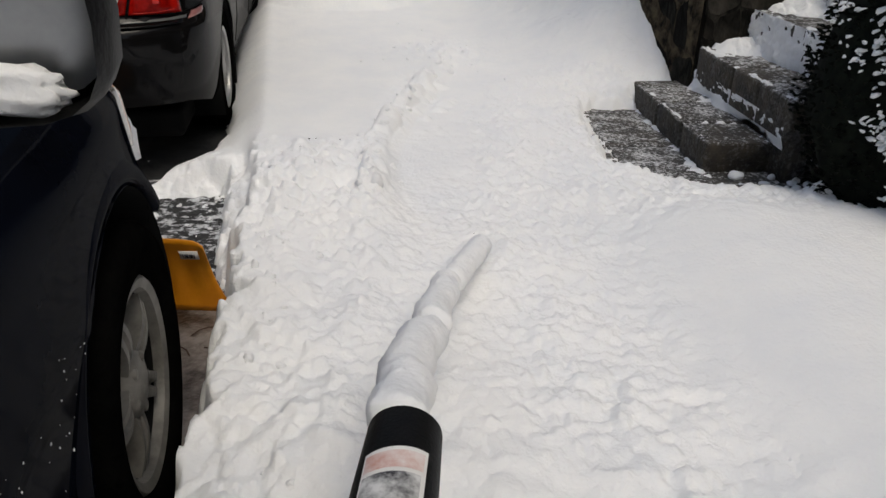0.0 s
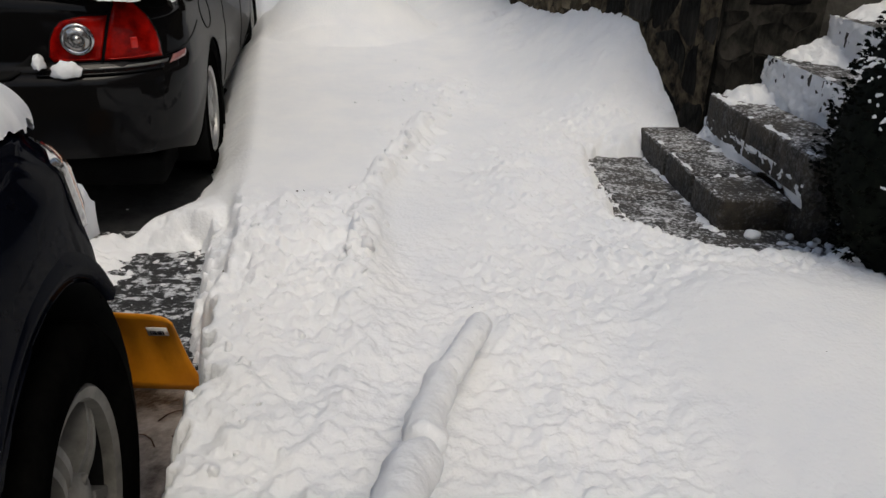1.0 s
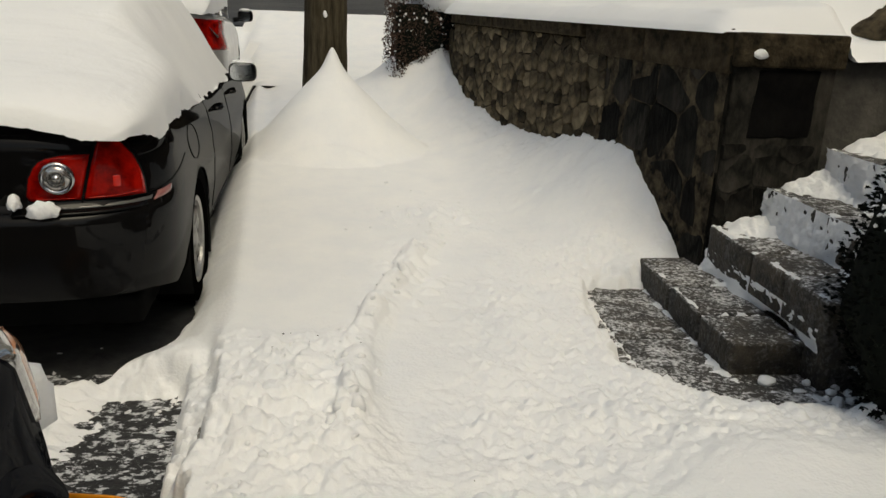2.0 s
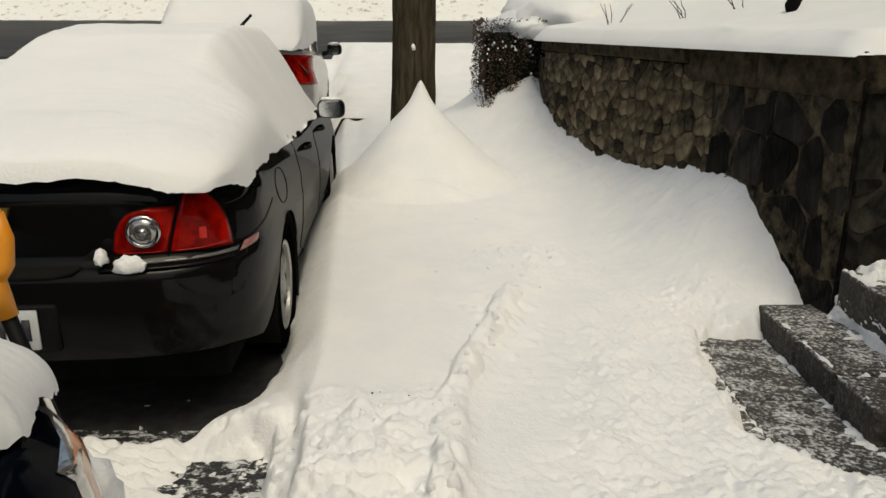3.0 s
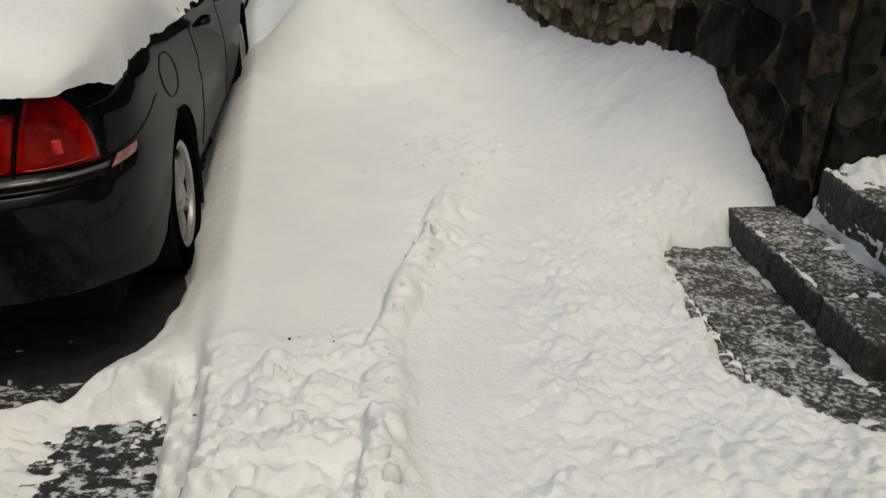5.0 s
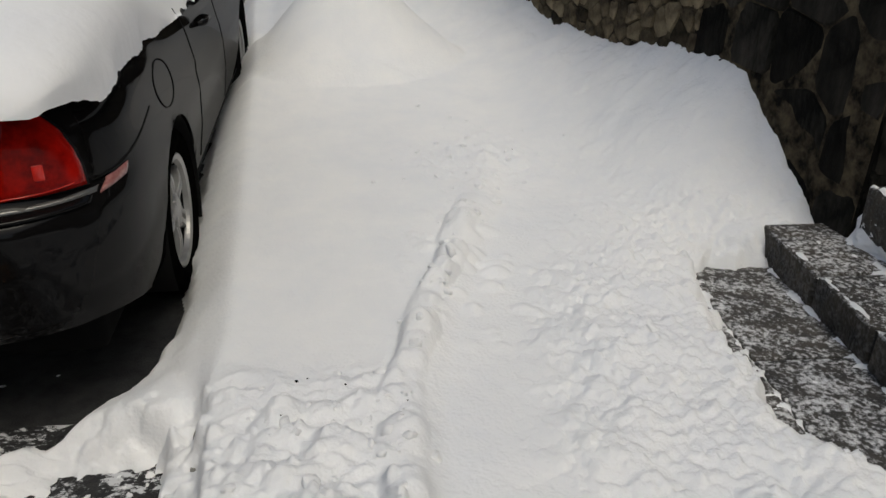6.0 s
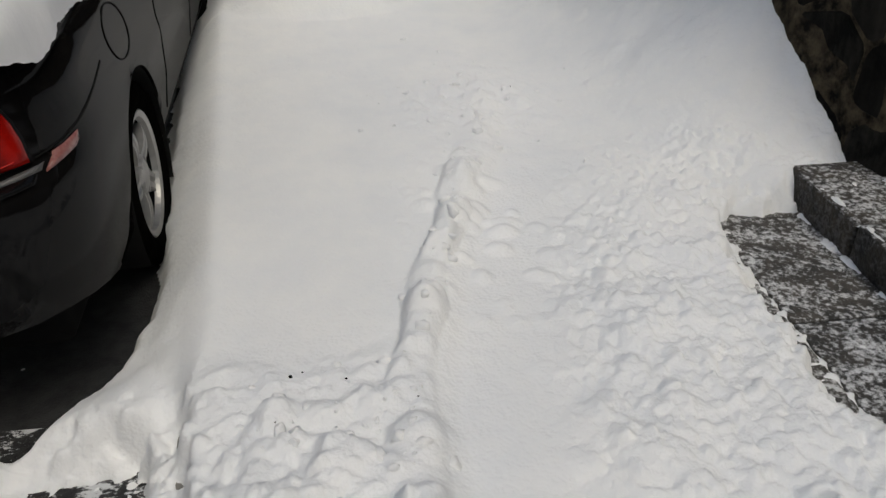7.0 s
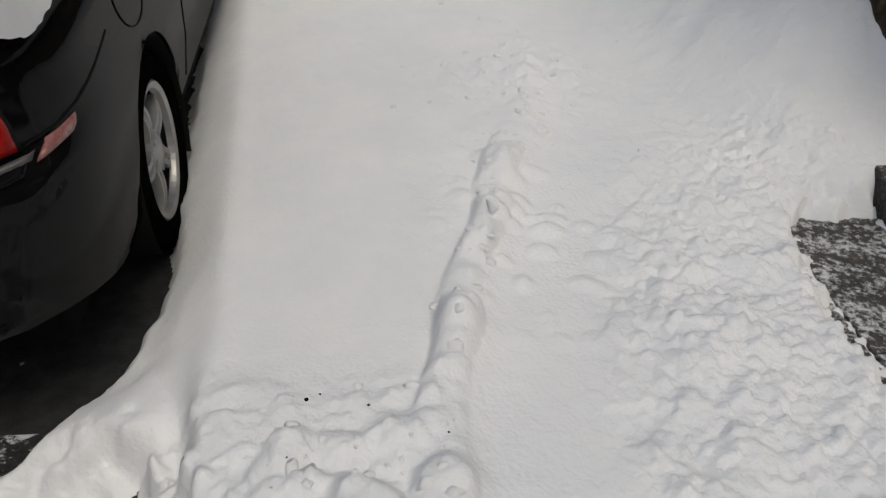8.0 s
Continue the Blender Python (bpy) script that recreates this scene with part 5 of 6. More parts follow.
# near-black solid stands in for the shade inside the bush
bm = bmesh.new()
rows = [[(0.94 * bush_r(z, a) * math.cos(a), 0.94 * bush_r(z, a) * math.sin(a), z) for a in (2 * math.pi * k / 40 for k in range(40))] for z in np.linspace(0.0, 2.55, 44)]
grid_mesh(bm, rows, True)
part("shade_core", bm, NEEDLES_AND_SHADE, bush)
bm, bs = bmesh.new(), bmesh.new()
for _k in range(11000):
    z = 0.05 + 2.4 * _r.random() ** 1.1
    a = _r.uniform(0, 2 * math.pi)
    r = bush_r(z, a) * _r.uniform(0.90, 1.01)
    p = Vector((r * math.cos(a), r * math.sin(a), z))
    out = Vector((math.cos(a) + _r.uniform(-0.7, 0.7), math.sin(a) + _r.uniform(-0.7, 0.7), _r.uniform(-0.5, 0.9))).normalized()
    side = out.cross(Vector((0, 0, 1))).normalized()
    up = side.cross(out)
    l, w = _r.uniform(0.015, 0.04), _r.uniform(0.004, 0.008)
    v = [bm.verts.new(p + q) for q in (-side * w, side * w, out * l * 0.6 + side * w * 1.2 + up * 0.01, out * l, out * l * 0.6 - side * w * 1.2 + up * 0.012)]
    bm.faces.new(v)
    for sgn in (-1, 1):
        t1 = p + out * l * 0.35
        e = [bm.verts.new(q) for q in (t1, t1 + side * sgn * w * 2.6 + out * l * 0.35, t1 + out * l * 0.3)]
        bm.faces.new(e)
part("needle_sprays", bm, NEEDLES_AND_SHADE, bush, "dark green flat sprays")["kind"] = "stuff"
CLUSTERS = [(0.75 + 1.15 * _r.random() ** 0.8, _r.uniform(2.5, 4.6)) for _ in range(46)] + [(0.79, 2.84), (0.74, 3.13), (0.66, 3.05), (0.64, 3.2), (0.84, 3.12), (0.47, 3.31), (0.44, 3.36), (0.42, 3.42), (0.24, 3.51), (0.49, 3.45), (0.95, 3.0), (0.9, 3.25), (1.0, 3.4), (1.1, 2.9), (0.72, 3.4)] + [(0.45, 3.9), (0.62, 4.2), (0.3, 4.3)]
for _k in range(1250):
    z, a = CLUSTERS[_k % len(CLUSTERS)]
    z, a = z + _r.gauss(0, 0.030), a + _r.gauss(0, 0.06)
    r = bush_r(z, a) * _r.uniform(1.04, 1.09)
    b = bmesh.new()
    bmesh.ops.create_icosphere(b, subdivisions=1, radius=1)
    sx, sy, sz = 0.005 + 0.026 * _r.random() ** 3, 0.004 + 0.018 * _r.random() ** 3, _r.uniform(0.003, 0.009)
    off = Vector((_k * 1.7, 0, 0))
    for v in b.verts:
        g = 1 + 0.5 * noise.noise(v.co * 1.8 + off)
        v.co = Vector((v.co.x * sx * g, v.co.y * sy * g, v.co.z * sz * g - 0.25 * abs(v.co.x) * sx))
    add(bs, b, pose(r * math.cos(a), r * math.sin(a), z + 0.02, 0, 25, math.degrees(a)))
part("spray_snow", bs, SNOW, bush, "white snow clinging to the sprays")["kind"] = "stuff"

# rounded lumps and litter under the bush
_r = random.Random(33)


def snow_lump(x, y, z, sx, sy, sz, label="rounded lump of snow", group="snow lumps", sub=3, seed=0):
    bm = bmesh.new()
    bmesh.ops.create_icosphere(bm, subdivisions=sub, radius=1)
    off = Vector((seed * 3.1, seed * 1.7, 0))
    for v in bm.verts:
        g = 1 + 0.28 * noise.noise(v.co * 1.5 + off) + 0.10 * noise.noise(v.co * 5 + off)
        v.co = Vector((v.co.x * sx * g, v.co.y * sy * g, v.co.z * sz * g))
    ob = part("snow_lump", bm, SNOW)
    ob.matrix_world = Matrix.Translation((x, y, z))
    return tagged(ob, label, "snow", group)


snow_lump(1.604, 3.742, 1.222, 0.034, 0.016, 0.022, "small lump of snow stuck on the wall's edge", seed=5)
snow_lump(1.46, 2.30, 0.10, 0.085, 0.08, 0.08, "round ball of snow beside the bush", seed=1)
for _k in range(22):
    x, y = _r.uniform(1.36, 1.62), _r.uniform(2.1, 2.78)
    snow_lump(x, y, 0.012, _r.uniform(0.008, 0.028), _r.uniform(0.008, 0.024), _r.uniform(0.006, 0.018), "small crumb of snow by the step", "snow crumbs", 2, 2 + _k)

for _k in range(16):
    snow_lump(_r.uniform(1.30, 1.68), _r.uniform(2.32, 2.80), 0.02, _r.uniform(0.018, 0.04), _r.uniform(0.015, 0.035), _r.uniform(0.01, 0.022), "rough lump of snow between step and bush", "snow crumbs", 3, 40 + _k)

# ---- bare hedge at the far end of the wall ----
hedge = thing("hedge", pose(0.36, 8.72, 0.66), "dark brown hedge with snow caught in its dry leaves", "hedge")
bm, bs = bmesh.new(), bmesh.new()
_r = random.Random(44)
for _k in range(5200):
    u, v, w = _r.uniform(-0.36, 0.42), _r.uniform(0.0, 1.6), _r.uniform(-0.05, 0.86)
    face = _r.random()
    if face < 0.45:
        v = abs(_r.gauss(0.0, 0.06))
    elif face < 0.75:
        u = -0.36 + abs(_r.gauss(0.0, 0.06))
    p = Vector((u, v, w)) + Vector((noise.noise((u * 5, v * 5, w * 5)), noise.noise((u * 5, v * 5, w * 5 + 9)), 0)) * 0.09
    d = Vector((_r.uniform(-1, 1), _r.uniform(-1, 1), _r.uniform(-0.4, 1.2))).normalized()
    e = d.orthogonal().normalized()
    l, wd = _r.uniform(0.015, 0.04), _r.uniform(0.004, 0.012)
    bm.faces.new([bm.verts.new(c) for c in (p, p + d * l * 0.5 + e * wd, p + d * l, p + d * l * 0.5 - e * wd)])
    if _r.random() < 0.05 + 0.14 * max(0, noise.noise((u * 4, v * 4, w * 4))):
        b = bmesh.new()
        bmesh.ops.create_icosphere(b, subdivisions=1, radius=0.003 + 0.013 * _r.random() ** 2)
        for q in b.verts:
            q.co *= _r.uniform(0.7, 1.3)
        add(bs, b, Matrix.Translation(p + Vector((0, -0.01, 0.01))))
part("foliage", bm, TWIG, hedge)["kind"] = "stuff"
part("twig_snow", bs, SNOW, hedge, "specks of white snow")["kind"] = "stuff"
# near-black block paints the shade between the hedge leaves
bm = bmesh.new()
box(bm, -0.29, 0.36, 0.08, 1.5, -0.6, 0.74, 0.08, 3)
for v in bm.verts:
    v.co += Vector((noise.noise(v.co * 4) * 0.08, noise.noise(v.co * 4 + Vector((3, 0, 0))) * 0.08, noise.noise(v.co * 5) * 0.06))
part("inner_shade", bm, NEEDLES_AND_SHADE, hedge)
snow_lump(0.60, 9.55, 1.44, 0.50, 0.85, 0.17, "thick pillow of snow on the hedge", "snow on the hedge", 4, 9)
snow_lump(1.05, 9.7, 1.50, 0.75, 1.2, 0.40, "thick pillow of snow behind the hedge", "snow on the hedge", 4, 10)

# twigs standing out of the garden snow
_r = random.Random(55)
for _k, (_x, _y, _n, _h) in enumerate(((1.25, 7.9, 5, 0.35), (1.75, 7.2, 4, 0.3), (2.1, 6.9, 3, 0.3))):
    plant = thing("dry_plant", pose(_x, _y, 1.42 + 0.12 * max(0, _x - 1.3)), "dry brown twigs sticking out of the snow", "plant", "dry plants")
    for _j in range(_n):
        a = _r.uniform(0, 6.28)
        pts = [Vector((0, 0, -0.1))]
        for q in range(5):
            pts.append(pts[-1] + Vector((math.cos(a) * 0.035 + _r.uniform(-0.02, 0.02), math.sin(a) * 0.03, _h / 4 * (1 - 0.12 * q))))
        bm = bmesh.new()
        tube(bm, pts, [0.006, 0.005, 0.004, 0.004, 0.003, 0.002], 5)
        part("stem", bm, TWIG, plant)
rock = bmesh.new()
bmesh.ops.create_icosphere(rock, subdivisions=3, radius=1)
for v in rock.verts:
    g = 1 + 0.35 * noise.noise(v.co * 1.3)
    v.co = Vector((v.co.x * 0.045 * g, v.co.y * 0.06 * g, v.co.z * 0.07 * g))
ob = part("rock", rock, DARK_SLAB)
ob.matrix_world = pose(2.05, 5.9, 1.60, 20, 30, 0)
tagged(ob, "small dark rock poking out of the garden snow", "rock")
rock = bmesh.new()
bmesh.ops.create_icosphere(rock, subdivisions=4, radius=1)
for v in rock.verts:
    g = 1 + 0.3 * noise.noise(v.co * 1.6) + 0.1 * noise.noise(v.co * 6)
    v.co = Vector((v.co.x * 0.42 * g, v.co.y * 0.22 * g, v.co.z * 0.2 * g))
ob = part("boulder", rock, STONE)
ob.matrix_world = pose(2.75, 4.25, 1.38, 0, -15, 10)
tagged(ob, "dark brown boulder on the bank above the steps", "boulder")

# ---- orange snow shovel leaning against the dark car ----
shovel = thing("snow_shovel", pose(0.012, -0.04, -0.005), "orange plastic snow shovel with black shaft standing between cars", "shovel")
bm = bmesh.new()
front, back = [], []
for j in range(13):
    t = j / 12
    fr, bk = [], []
    for i in range(21):
        u = i / 20 * 2 - 1
        x = -1.012 + (0.170 + 0.068 * (1 - t) ** 3) * u
        y = 2.022 + 0.022 * (1 - u) - 0.06 * t + 0.03 * math.sin(math.pi * t * 0.9) - 0.02 * abs(u) ** 6 * t
        y += 0.006 * math.cos(u * math.pi * 4) * t * (1 - t) * 3
        z = -0.143 + 0.298 * t * (1 - 0.04 * abs(u) ** 8)
        fr.append((x, y, z))
        bk.append((x, y + 0.008, z))
    front.append(fr)
    back.append(bk)
va, vb = grid_mesh(bm, front), grid_mesh(bm, back)
for a, b in ((va[0], vb[0]), (va[-1], vb[-1]), ([r[0] for r in va], [r[0] for r in vb]), ([r[-1] for r in va], [r[-1] for r in vb])):
    for i in range(len(a) - 1):
        bm.faces.new((a[i], a[i + 1], b[i + 1], b[i]))
blade = part("blade", bm, ORANGE, shovel, "curved orange plastic scoop")
S0, S1 = Vector((-1.03, 1.99, 0.05)), Vector((-1.245, 1.985, 0.90))
bm = bmesh.new()
tube(bm, [S0, S0.lerp(S1, 0.25), S0.lerp(S1, 0.3)], [0.030, 0.024, 0.019], 14)
part("socket", bm, BLACK_PLASTIC, shovel)
bm = bmesh.new()
tube(bm, [S0.lerp(S1, 0.2), S1], 0.0165, 14)
shaft = part("shaft", bm, BLACK_PLASTIC, shovel, "slim black shaft")
bm = bmesh.new()
tube(bm, [S0.lerp(S1, 0.42) + Vector((0.012, -0.010, 0)), S0.lerp(S1, 0.72) + Vector((0.012, -0.010, 0))], 0.006, 8)
part("shaft_label", bm, LABEL_WHITE, shaft, "worn white strip label")
ax = (S1 - S0).normalized()
sd = Vector((0.99, 0.05, 0.2)).normalized()
sd = (sd - ax * sd.dot(ax)).normalized()
bm = bmesh.new()
tube(bm, [S1 - ax * 0.06, S1 + ax * 0.02, S1 + ax * 0.045], [0.021, 0.027, 0.030], 14)
for sg in (-1, 1):
    tube(bm, [S1 + ax * 0.02, S1 + ax * 0.05 + sd * sg * 0.04, S1 + ax * 0.10 + sd * sg * 0.062, S1 + ax * 0.155 + sd * sg * 0.060], [0.022, 0.018, 0.016, 0.018], 10)
tube(bm, [S1 + ax * 0.150 - sd * 0.068, S1 + ax * 0.160, S1 + ax * 0.150 + sd * 0.068], [0.017, 0.019, 0.017], 10)
part("grip", bm, ORANGE, shovel, "orange D-shaped hand grip")
bm = bmesh.new()
box(bm, -0.030, 0.030, -0.0015, 0.0015, -0.019, 0.019)
label = part("sticker", bm, LABEL_WHITE, blade, "white sticker with dark bars")
label.matrix_basis = pose(-0.895, 1.984, 0.098, 22, 0, -4)
bm = bmesh.new()
for _k in range(8):
    box(bm, -0.020 + 0.005 * _k, -0.0175 + 0.005 * _k + 0.001 * (_k % 3), -0.0035, -0.0018, -0.012, 0.006)
ob = part("sticker_bars", bm, INK, blade)
ob.matrix_basis = pose(-0.895, 1.984, 0.098, 22, 0, -4)

# ---- blower standing on the snow ----
blower = thing("snow_blower", pose(-0.262, -0.645, 0.135), "black hand-held blower with a snow-dusted label on its nozzle", "blower")
bm = bmesh.new()
pts = [(-0.085, 0.10, 0.36), (-0.075, 0.35, 0.37), (-0.045, 0.7, 0.385), (-0.002, 1.0, 0.392), (0.026, 1.185, 0.394)]
tube(bm, pts, [0.066, 0.062, 0.060, 0.058, 0.053], 32, False)
tube(bm, pts[::-1], [0.048, 0.053, 0.055, 0.057, 0.061], 32, False)
nozzle = part("nozzle", bm, BLACK_PLASTIC, blower, "glossy black round nozzle")
bm = bmesh.new()
box(bm, -0.11, 0.11, -0.20, 0.14, 0.0, 0.42, 0.06, 3)
part("motor_housing", bm, BLACK_PLASTIC, blower)
bm = bmesh.new()
tube(bm, [(0, -0.16, 0.40), (0, -0.14, 0.52), (0, 0.0, 0.55), (0, 0.12, 0.50), (0, 0.13, 0.40)], 0.018, 10)
part("handle", bm, BLACK_PLASTIC, blower)
bm = bmesh.new()
rows = []
for y in np.linspace(0.88, 1.10, 8):
    rows.append([(0.026 - 0.151 * (1.185 - y) + 0.0590 * math.sin(a), y, 0.3925 + 0.0590 * math.cos(a)) for a in np.linspace(-0.75, 0.75, 11)])
grid_mesh(bm, rows)
lab = part("nozzle_label", bm, LABEL_WHITE, nozzle, "white-bordered label half hidden by snow dust")
bm = bmesh.new()
rows = []
for y in np.linspace(0.885, 1.055, 8):
    rows.append([(0.026 - 0.151 * (1.185 - y) + 0.0600 * math.sin(a), y, 0.3925 + 0.0600 * math.cos(a)) for a in np.linspace(-0.68, 0.62, 11)])
grid_mesh(bm, rows)
DUSTED = material("dusted_black_label", (0.03, 0.03, 0.035), 0.7, color2=(0.62, 0.62, 0.62), scale=16, detail=8, lo=0.42, hi=0.6)
part("label_print", bm, DUSTED, nozzle)
bm = bmesh.new()
rows = []
for y in np.linspace(1.062, 1.092, 4):
    rows.append([(0.026 - 0.151 * (1.185 - y) + 0.0600 * math.sin(a), y, 0.3925 + 0.0600 * math.cos(a)) for a in np.linspace(-0.68, 0.66, 11)])
grid_mesh(bm, rows)
part("label_band", bm, material("faded_red_print", (0.55, 0.30, 0.25), 0.7, color2=(0.7, 0.62, 0.6), scale=30), nozzle, "faded red band")

# roll of packed snow pushed out of the nozzle, reaching down to the path
ROLL = [Vector((-0.235, 0.56, 0.528)), Vector((-0.215, 0.78, 0.45)), Vector((-0.165, 1.07, 0.34)), Vector((-0.10, 1.47, 0.23)), Vector((0.045, 1.86, 0.16))]
roll = thing("snow_roll", pose(0, 0, 0), "white packed roll of snow lying before the blower nozzle", "snow")
for _i, (_t0, _t1, _rad) in enumerate(((0.0, 2.10, 0.046), (2.14, 3.15, 0.041), (3.12, 4.0, 0.037))):
    bm = bmesh.new()
    rows = []
    n = 60
    for j in range(n + 1):
        t = _t0 + (_t1 - _t0) * j / n
        k = min(int(t), 3)
        c = ROLL[k].lerp(ROLL[k + 1], t - k)
        d = (ROLL[k + 1] - ROLL[k]).normalized()
        u = d.cross(Vector((0, 0, 1))).normalized()
        w = u.cross(d)
        e = min(j, n - j) / 6
        r0 = _rad * (1 - max(0, 1 - e * 1.6) ** 3 * 0.5) * (1 + 0.10 * noise.noise((t * 3.0, _i * 4.0, 0.5)))
        row = []
        for a in (2 * math.pi * q / 30 for q in range(30)):
            v = u * math.cos(a) + w * math.sin(a)
            p = c + v * r0
            g = 1 + 0.16 * noise.noise(p * 11 + Vector((_i * 5, 0, 0))) + 0.10 * noise.noise(p * 26) + 0.10 * noise.noise(p * 60)
            row.append(c + v * r0 * g + u * (0.012 * (_i - 1) + 0.010 * noise.noise((t * 2.3, 5.0, 1.0))))
        rows.append(row)
    vs = grid_mesh(bm, rows, True)
    bm.faces.new(vs[0][::-1]), bm.faces.new(vs[-1])
    part("snow_segment", bm, SNOW, roll)

# ---- crossing road, snowbank and railing in the distance ----
far = height_mesh("far_bank", np.linspace(-30, 30, 300), np.linspace(19.6, 23.5, 48),
                  lambda x, y: STREET + np.minimum(rise(y), 2.1) - 0.05 + (0.52 + 0.30 * np.exp(-((x + 5.5) / 2.2) ** 2)) * step01(y, 19.7, 21.4) * (0.85 + 0.35 * fbm(x, y, 0.8, 4, 5)) + 0.08 * (fbm(x, y, 5, 3, 9) - 0.5), GRIT_SNOW)
setting(far, "ploughed gritty snowbank along the far side of the road", "snow")
road = height_mesh("crossing_road", np.linspace(-40, 40, 60), np.linspace(15.0, 20.2, 24), lambda x, y: STREET + np.minimum(rise(y), 2.1) + 0.012, ROAD_SLUSH)
setting(road, "wet dark crossing road with slush streaks", "road")
near_bank = height_mesh("near_bank", np.linspace(-30, 14, 260), np.linspace(9.9, 15.4, 80),
                        lambda x, y: np.where(x > kerb_x(y) - 0.1, rise(y) + 0.20 + 0.06 * (fbm(x, y, 1.4, 3, 15) - 0.5), STREET + rise(y) + 0.05 + 0.05 * (fbm(x, y, 2.0, 3, 16) - 0.5)) - 0.30 * step01(y, 14.8, 15.3), SNOW)
setting(near_bank, "snow-covered pavement and verge reaching the crossing road", "snow")
bm = bmesh.new()
rows = [[(x, 24.2, 1.4), (x, 24.2, 7.5), (x, 24.7, 7.6), (x, 24.7, 1.4)] for x in np.linspace(-40, 40, 41)]
grid_mesh(bm, rows)
setting(part("backdrop", bm, FAR_STONE, shade=False), "pale grey far stone wall behind the road", "wall")
fence = thing("fence", pose(0, 23.3, 2.3), "grey metal railing with many uprights beyond the road", "fence")
bm = bmesh.new()
box(bm, -30, 30, -0.03, 0.03, 1.05, 1.13)
part("top_rail", bm, CAP, fence)
bm = bmesh.new()
box(bm, -30, 30, -0.03, 0.03, 0.62, 0.68)
part("lower_rail", bm, CAP, fence)
post_me = None
for _k in range(180):
    bm = bmesh.new()
    if post_me is None:
        ob = part("post", box(bm, -0.022, 0.022, -0.022, 0.022, -0.5, 1.2, 0.006, 1), CAP, fence)
        post_me = ob.data
    else:
        bm.free()
        ob = new("post", post_me)
        ob.parent = fence
    ob.matrix_basis = Matrix.Translation((-22 + 0.25 * _k, 0, 0))

# ---- unseen walls added to cut sky light and darken reflections ----
BLOCKER_BROWN = material("blocker_brown", (0.10, 0.06, 0.045), 0.9, color2=(0.17, 0.11, 0.085), scale=4, bump=0.4, bump_scale=30)
for _name, _b, _l in (("sky_blocker_west", (-15.0, -14.5, -16, 14, -0.4, 7.5), "brown brick row of houses across the street"), ("sky_blocker_rear", (-14.5, 10.0, -13.5, -13, -0.4, 4.0), "brown brick house closing the street behind"), ("sky_blocker_east", (7.0, 7.5, -13, 18, 0, 9.0), "brown brick house above the steps")):
    bm = bmesh.new()
    box(bm, *_b)
    setting(part(_name, bm, BLOCKER_BROWN, shade=False), _l, "wall")

# ---- crumbs, specks and clods ----
def surface_z(x, y):
    return float(snow_height(np.array([[x]]), np.array([[y]]))[0, 0])


CLODS = []
for _k in range(8):
    bm = bmesh.new()
    bmesh.ops.create_icosphere(bm, subdivisions=2, radius=1)
    for v in bm.verts:
        v.co *= 1 + 0.6 * noise.noise(v.co * 1.4 + Vector((_k * 7, 0, 0))) + 0.3 * noise.noise(v.co * 3.2 + Vector((_k * 7, 3, 0)))
    me = bpy.data.meshes.new("snow_clod")
    bm.to_mesh(me)
    bm.free()
    smooth(me)
    me.materials.append(SNOW)
    CLODS.append(me)
_r = random.Random(77)


def clods(n, xf, yf, lo, hi, label, group):
    for _ in range(n):
        y = yf()
        x = xf(y)
        r = lo + (hi - lo) * _r.random() ** 2.2
        ob = new("snow_clod", _r.choice(CLODS))
        ob.matrix_world = pose(x, y, surface_z(x, y) - 0.3 * r, _r.uniform(0, 360), _r.uniform(0, 360), 0) @ Matrix.Diagonal((r * _r.uniform(0.8, 1.4), r, r * _r.uniform(0.6, 0.9), 1))
        tagged(ob, label, "snow", group)


clods(60, lambda y: float(stream_x(y)) + _r.gauss(0.01, 0.045), lambda: _r.uniform(2.1, 4.8), 0.006, 0.026, "broken white clod of blown snow on the path", "clods along the ridge")
clods(70, lambda y: _r.gauss(0.10, 0.22), lambda: _r.gauss(4.85, 0.28), 0.005, 0.018, "small white clod scattered on smooth snow", "clods near the tree")
clods(36, lambda y: _r.gauss(-0.52, 0.15), lambda: _r.gauss(2.8, 0.14), 0.005, 0.019, "white clod in the heap by the kerb", "clods in the heap")
clods(40, lambda y: float(kerb_x(y)) + 0.06 + abs(_r.gauss(0, 0.10)), lambda: _r.uniform(0.6, 2.4), 0.006, 0.02, "white crumb along the cut snow edge", "clods at the edge")
for _x, _y, _s in ((-0.578, 3.03, 0.014), (-0.55, 3.05, 0.008), (-0.44, 3.0, 0.010), (-0.27, 2.90, 0.007), (-0.60, 2.85, 0.006), (0.34, 4.89, 0.008), (0.36, 4.93, 0.006), (-0.42, 1.62, 0.004), (0.05, 2.0, 0.005), (0.95, 1.6, 0.004)):
    bm = bmesh.new()
    bmesh.ops.create_icosphere(bm, subdivisions=2, radius=_s * 0.36)
    for v in bm.verts:
        v.co = v.co * (1 + 0.8 * noise.noise(v.co * 160)) * Vector((1.5, 1.0, 0.5)).length * 0.55
        v.co.z *= 0.4
    ob = part("dirt_speck", bm, DARK_SLAB)
    ob.matrix_world = Matrix.Translation((_x, _y, surface_z(_x, _y) + 0.001))
    tagged(ob, "dark speck of dirt lying on snow", "dirt", "dirt specks")

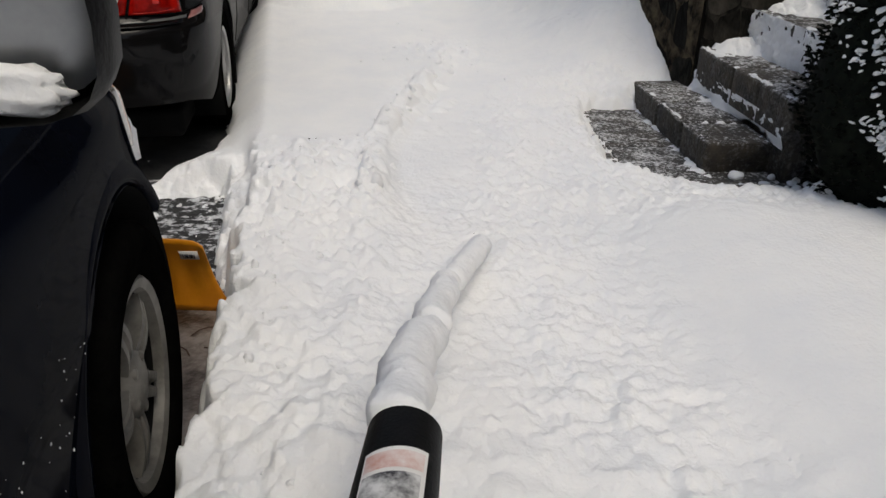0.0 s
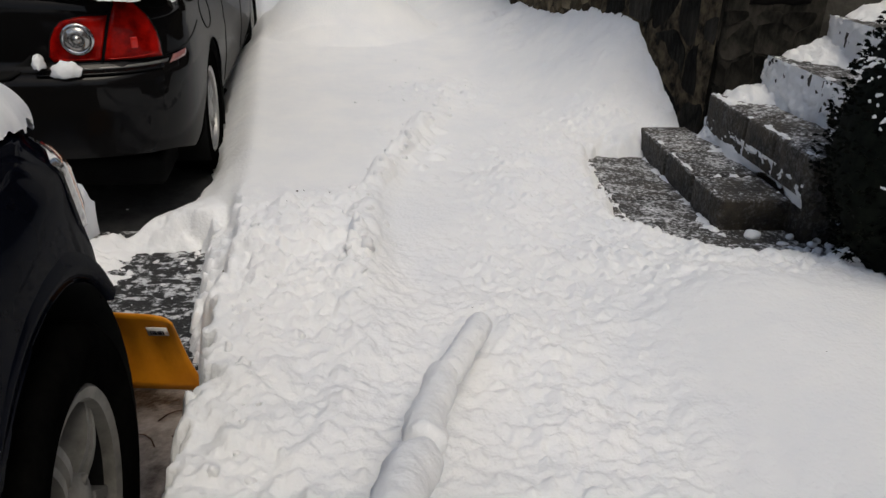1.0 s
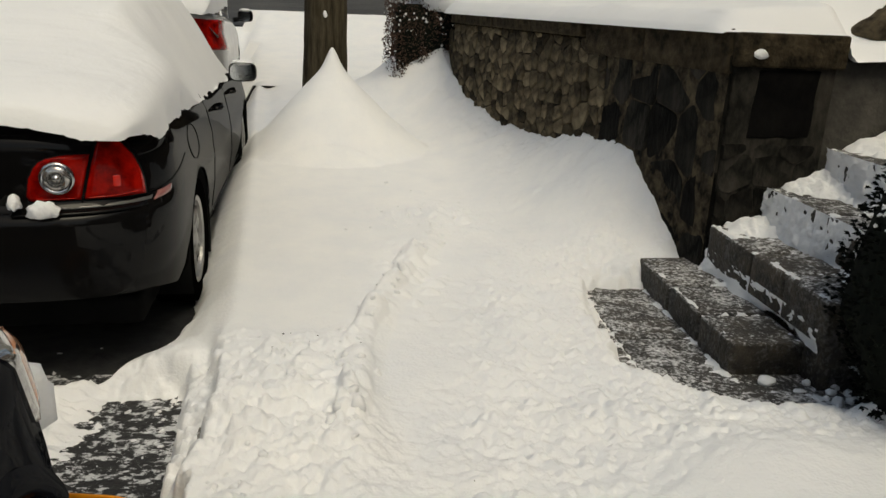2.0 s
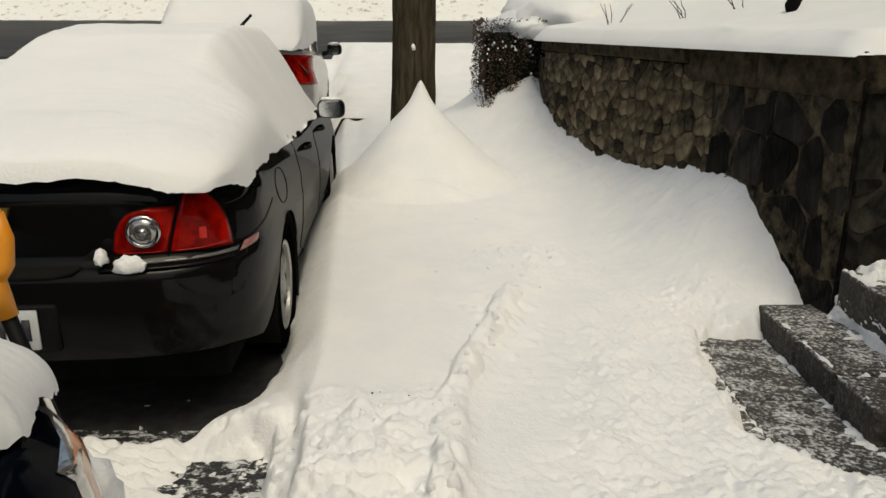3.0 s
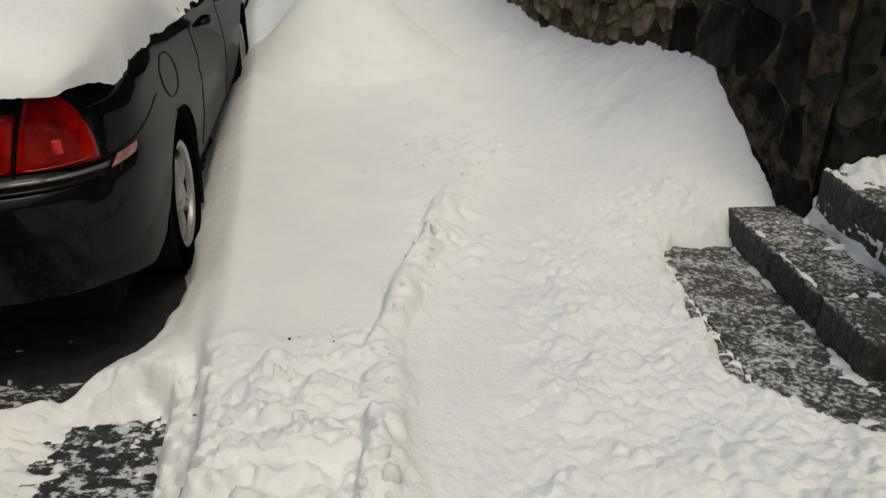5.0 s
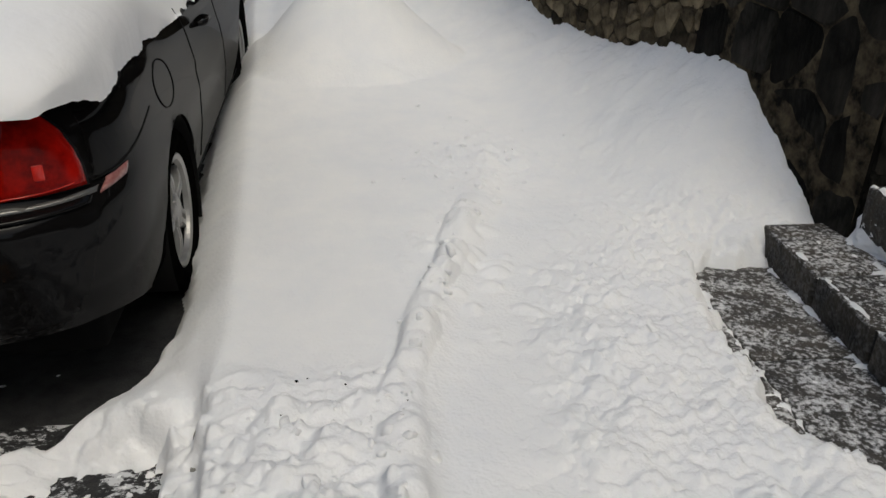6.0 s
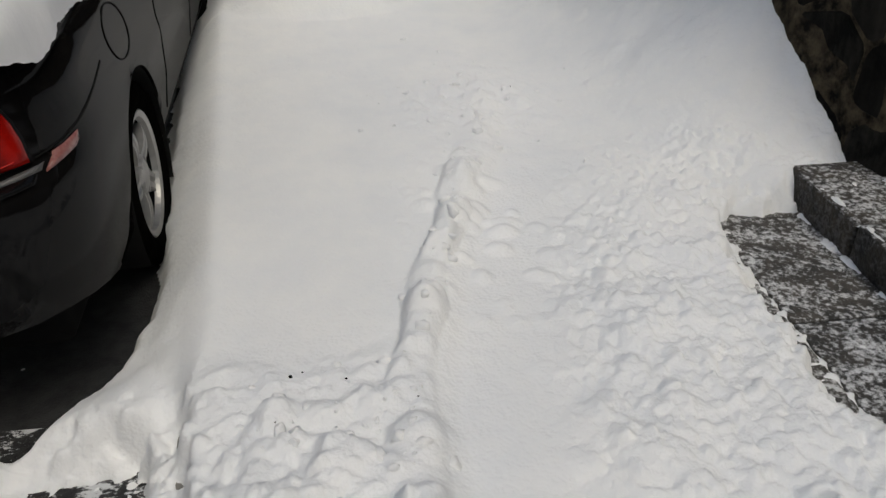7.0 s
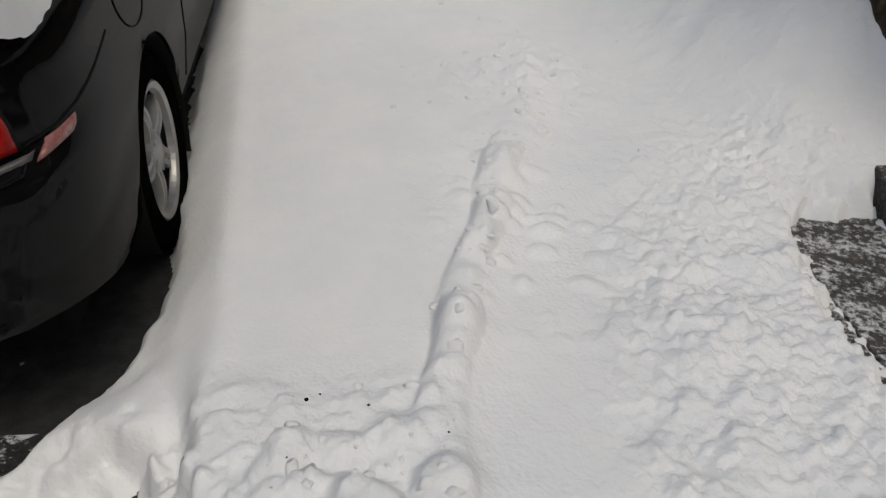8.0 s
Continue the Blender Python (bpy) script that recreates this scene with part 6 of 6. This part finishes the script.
# snow chips on the street under the sedan's tail
for _k in range(7):
    x, y, r = _r.uniform(-1.75, -1.28), _r.uniform(3.05, 3.55), _r.uniform(0.002, 0.008)
    ob = new("snow_clod", _r.choice(CLODS))
    ob.matrix_world = pose(x, y, STREET + 0.3 * r, _r.uniform(0, 360), 0, _r.uniform(0, 360)) @ Matrix.Diagonal((r * 1.8, r, r * 0.5, 1))
    tagged(ob, "flat chip of snow on dark street asphalt", "snow", "chips under the sedan")
for _k in range(60):
    y = _r.uniform(2.1, 3.0)
    x, r = float(kerb_x(y)) - abs(_r.gauss(0.03, 0.2)), 0.003 + 0.011 * _r.random() ** 3
    ob = new("snow_clod", _r.choice(CLODS))
    ob.matrix_world = pose(x, y, STREET + 0.4 * r, _r.uniform(0, 360), 0, _r.uniform(0, 360)) @ Matrix.Diagonal((r * 1.3, r, r * 0.7, 1))
    tagged(ob, "crumb of snow lying on scraped asphalt", "snow", "crumbs on the asphalt")

# snow flecks thrown against the dark car's wing
bm = bmesh.new()
for _k in range(170):
    a = 1.80 + 0.45 * _r.random()
    z = 0.38 + 0.36 * _r.random() ** 1.3
    p = UH.surf(a, z, 0.001)
    if math.hypot(p.y - 3.66, p.z - 0.36) < 0.45:
        continue
    b = bmesh.new()
    bmesh.ops.create_icosphere(b, subdivisions=1, radius=0.0008 + 0.0024 * _r.random() ** 3)
    for v in b.verts:
        v.co = Vector((v.co.x * 0.6, v.co.y * _r.uniform(0.7, 1.5), v.co.z * _r.uniform(0.7, 1.5)))
    add(bm, b, Matrix.Translation(p))
part("snow_flecks", bm, SNOW, suv, "white flecks of snow stuck to paint")["kind"] = "stuff"

# dry blades lying in the gutter slush
for _k in range(7):
    y = _r.uniform(1.1, 1.9)
    x = float(kerb_x(y)) - _r.uniform(0.03, 0.22)
    a = _r.uniform(0, 6.28)
    pts = [Vector((x + 0.03 * q * math.cos(a + 0.2 * q), y + 0.03 * q * math.sin(a + 0.2 * q), STREET + 0.012 + 0.004 * math.sin(q))) for q in range(4)]
    bm = bmesh.new()
    tube(bm, pts, 0.0022, 5)
    tagged(part("dry_stalk", bm, TWIG), "dry brown stalk lying in the slushy gutter", "stalk", "stalks in the gutter")
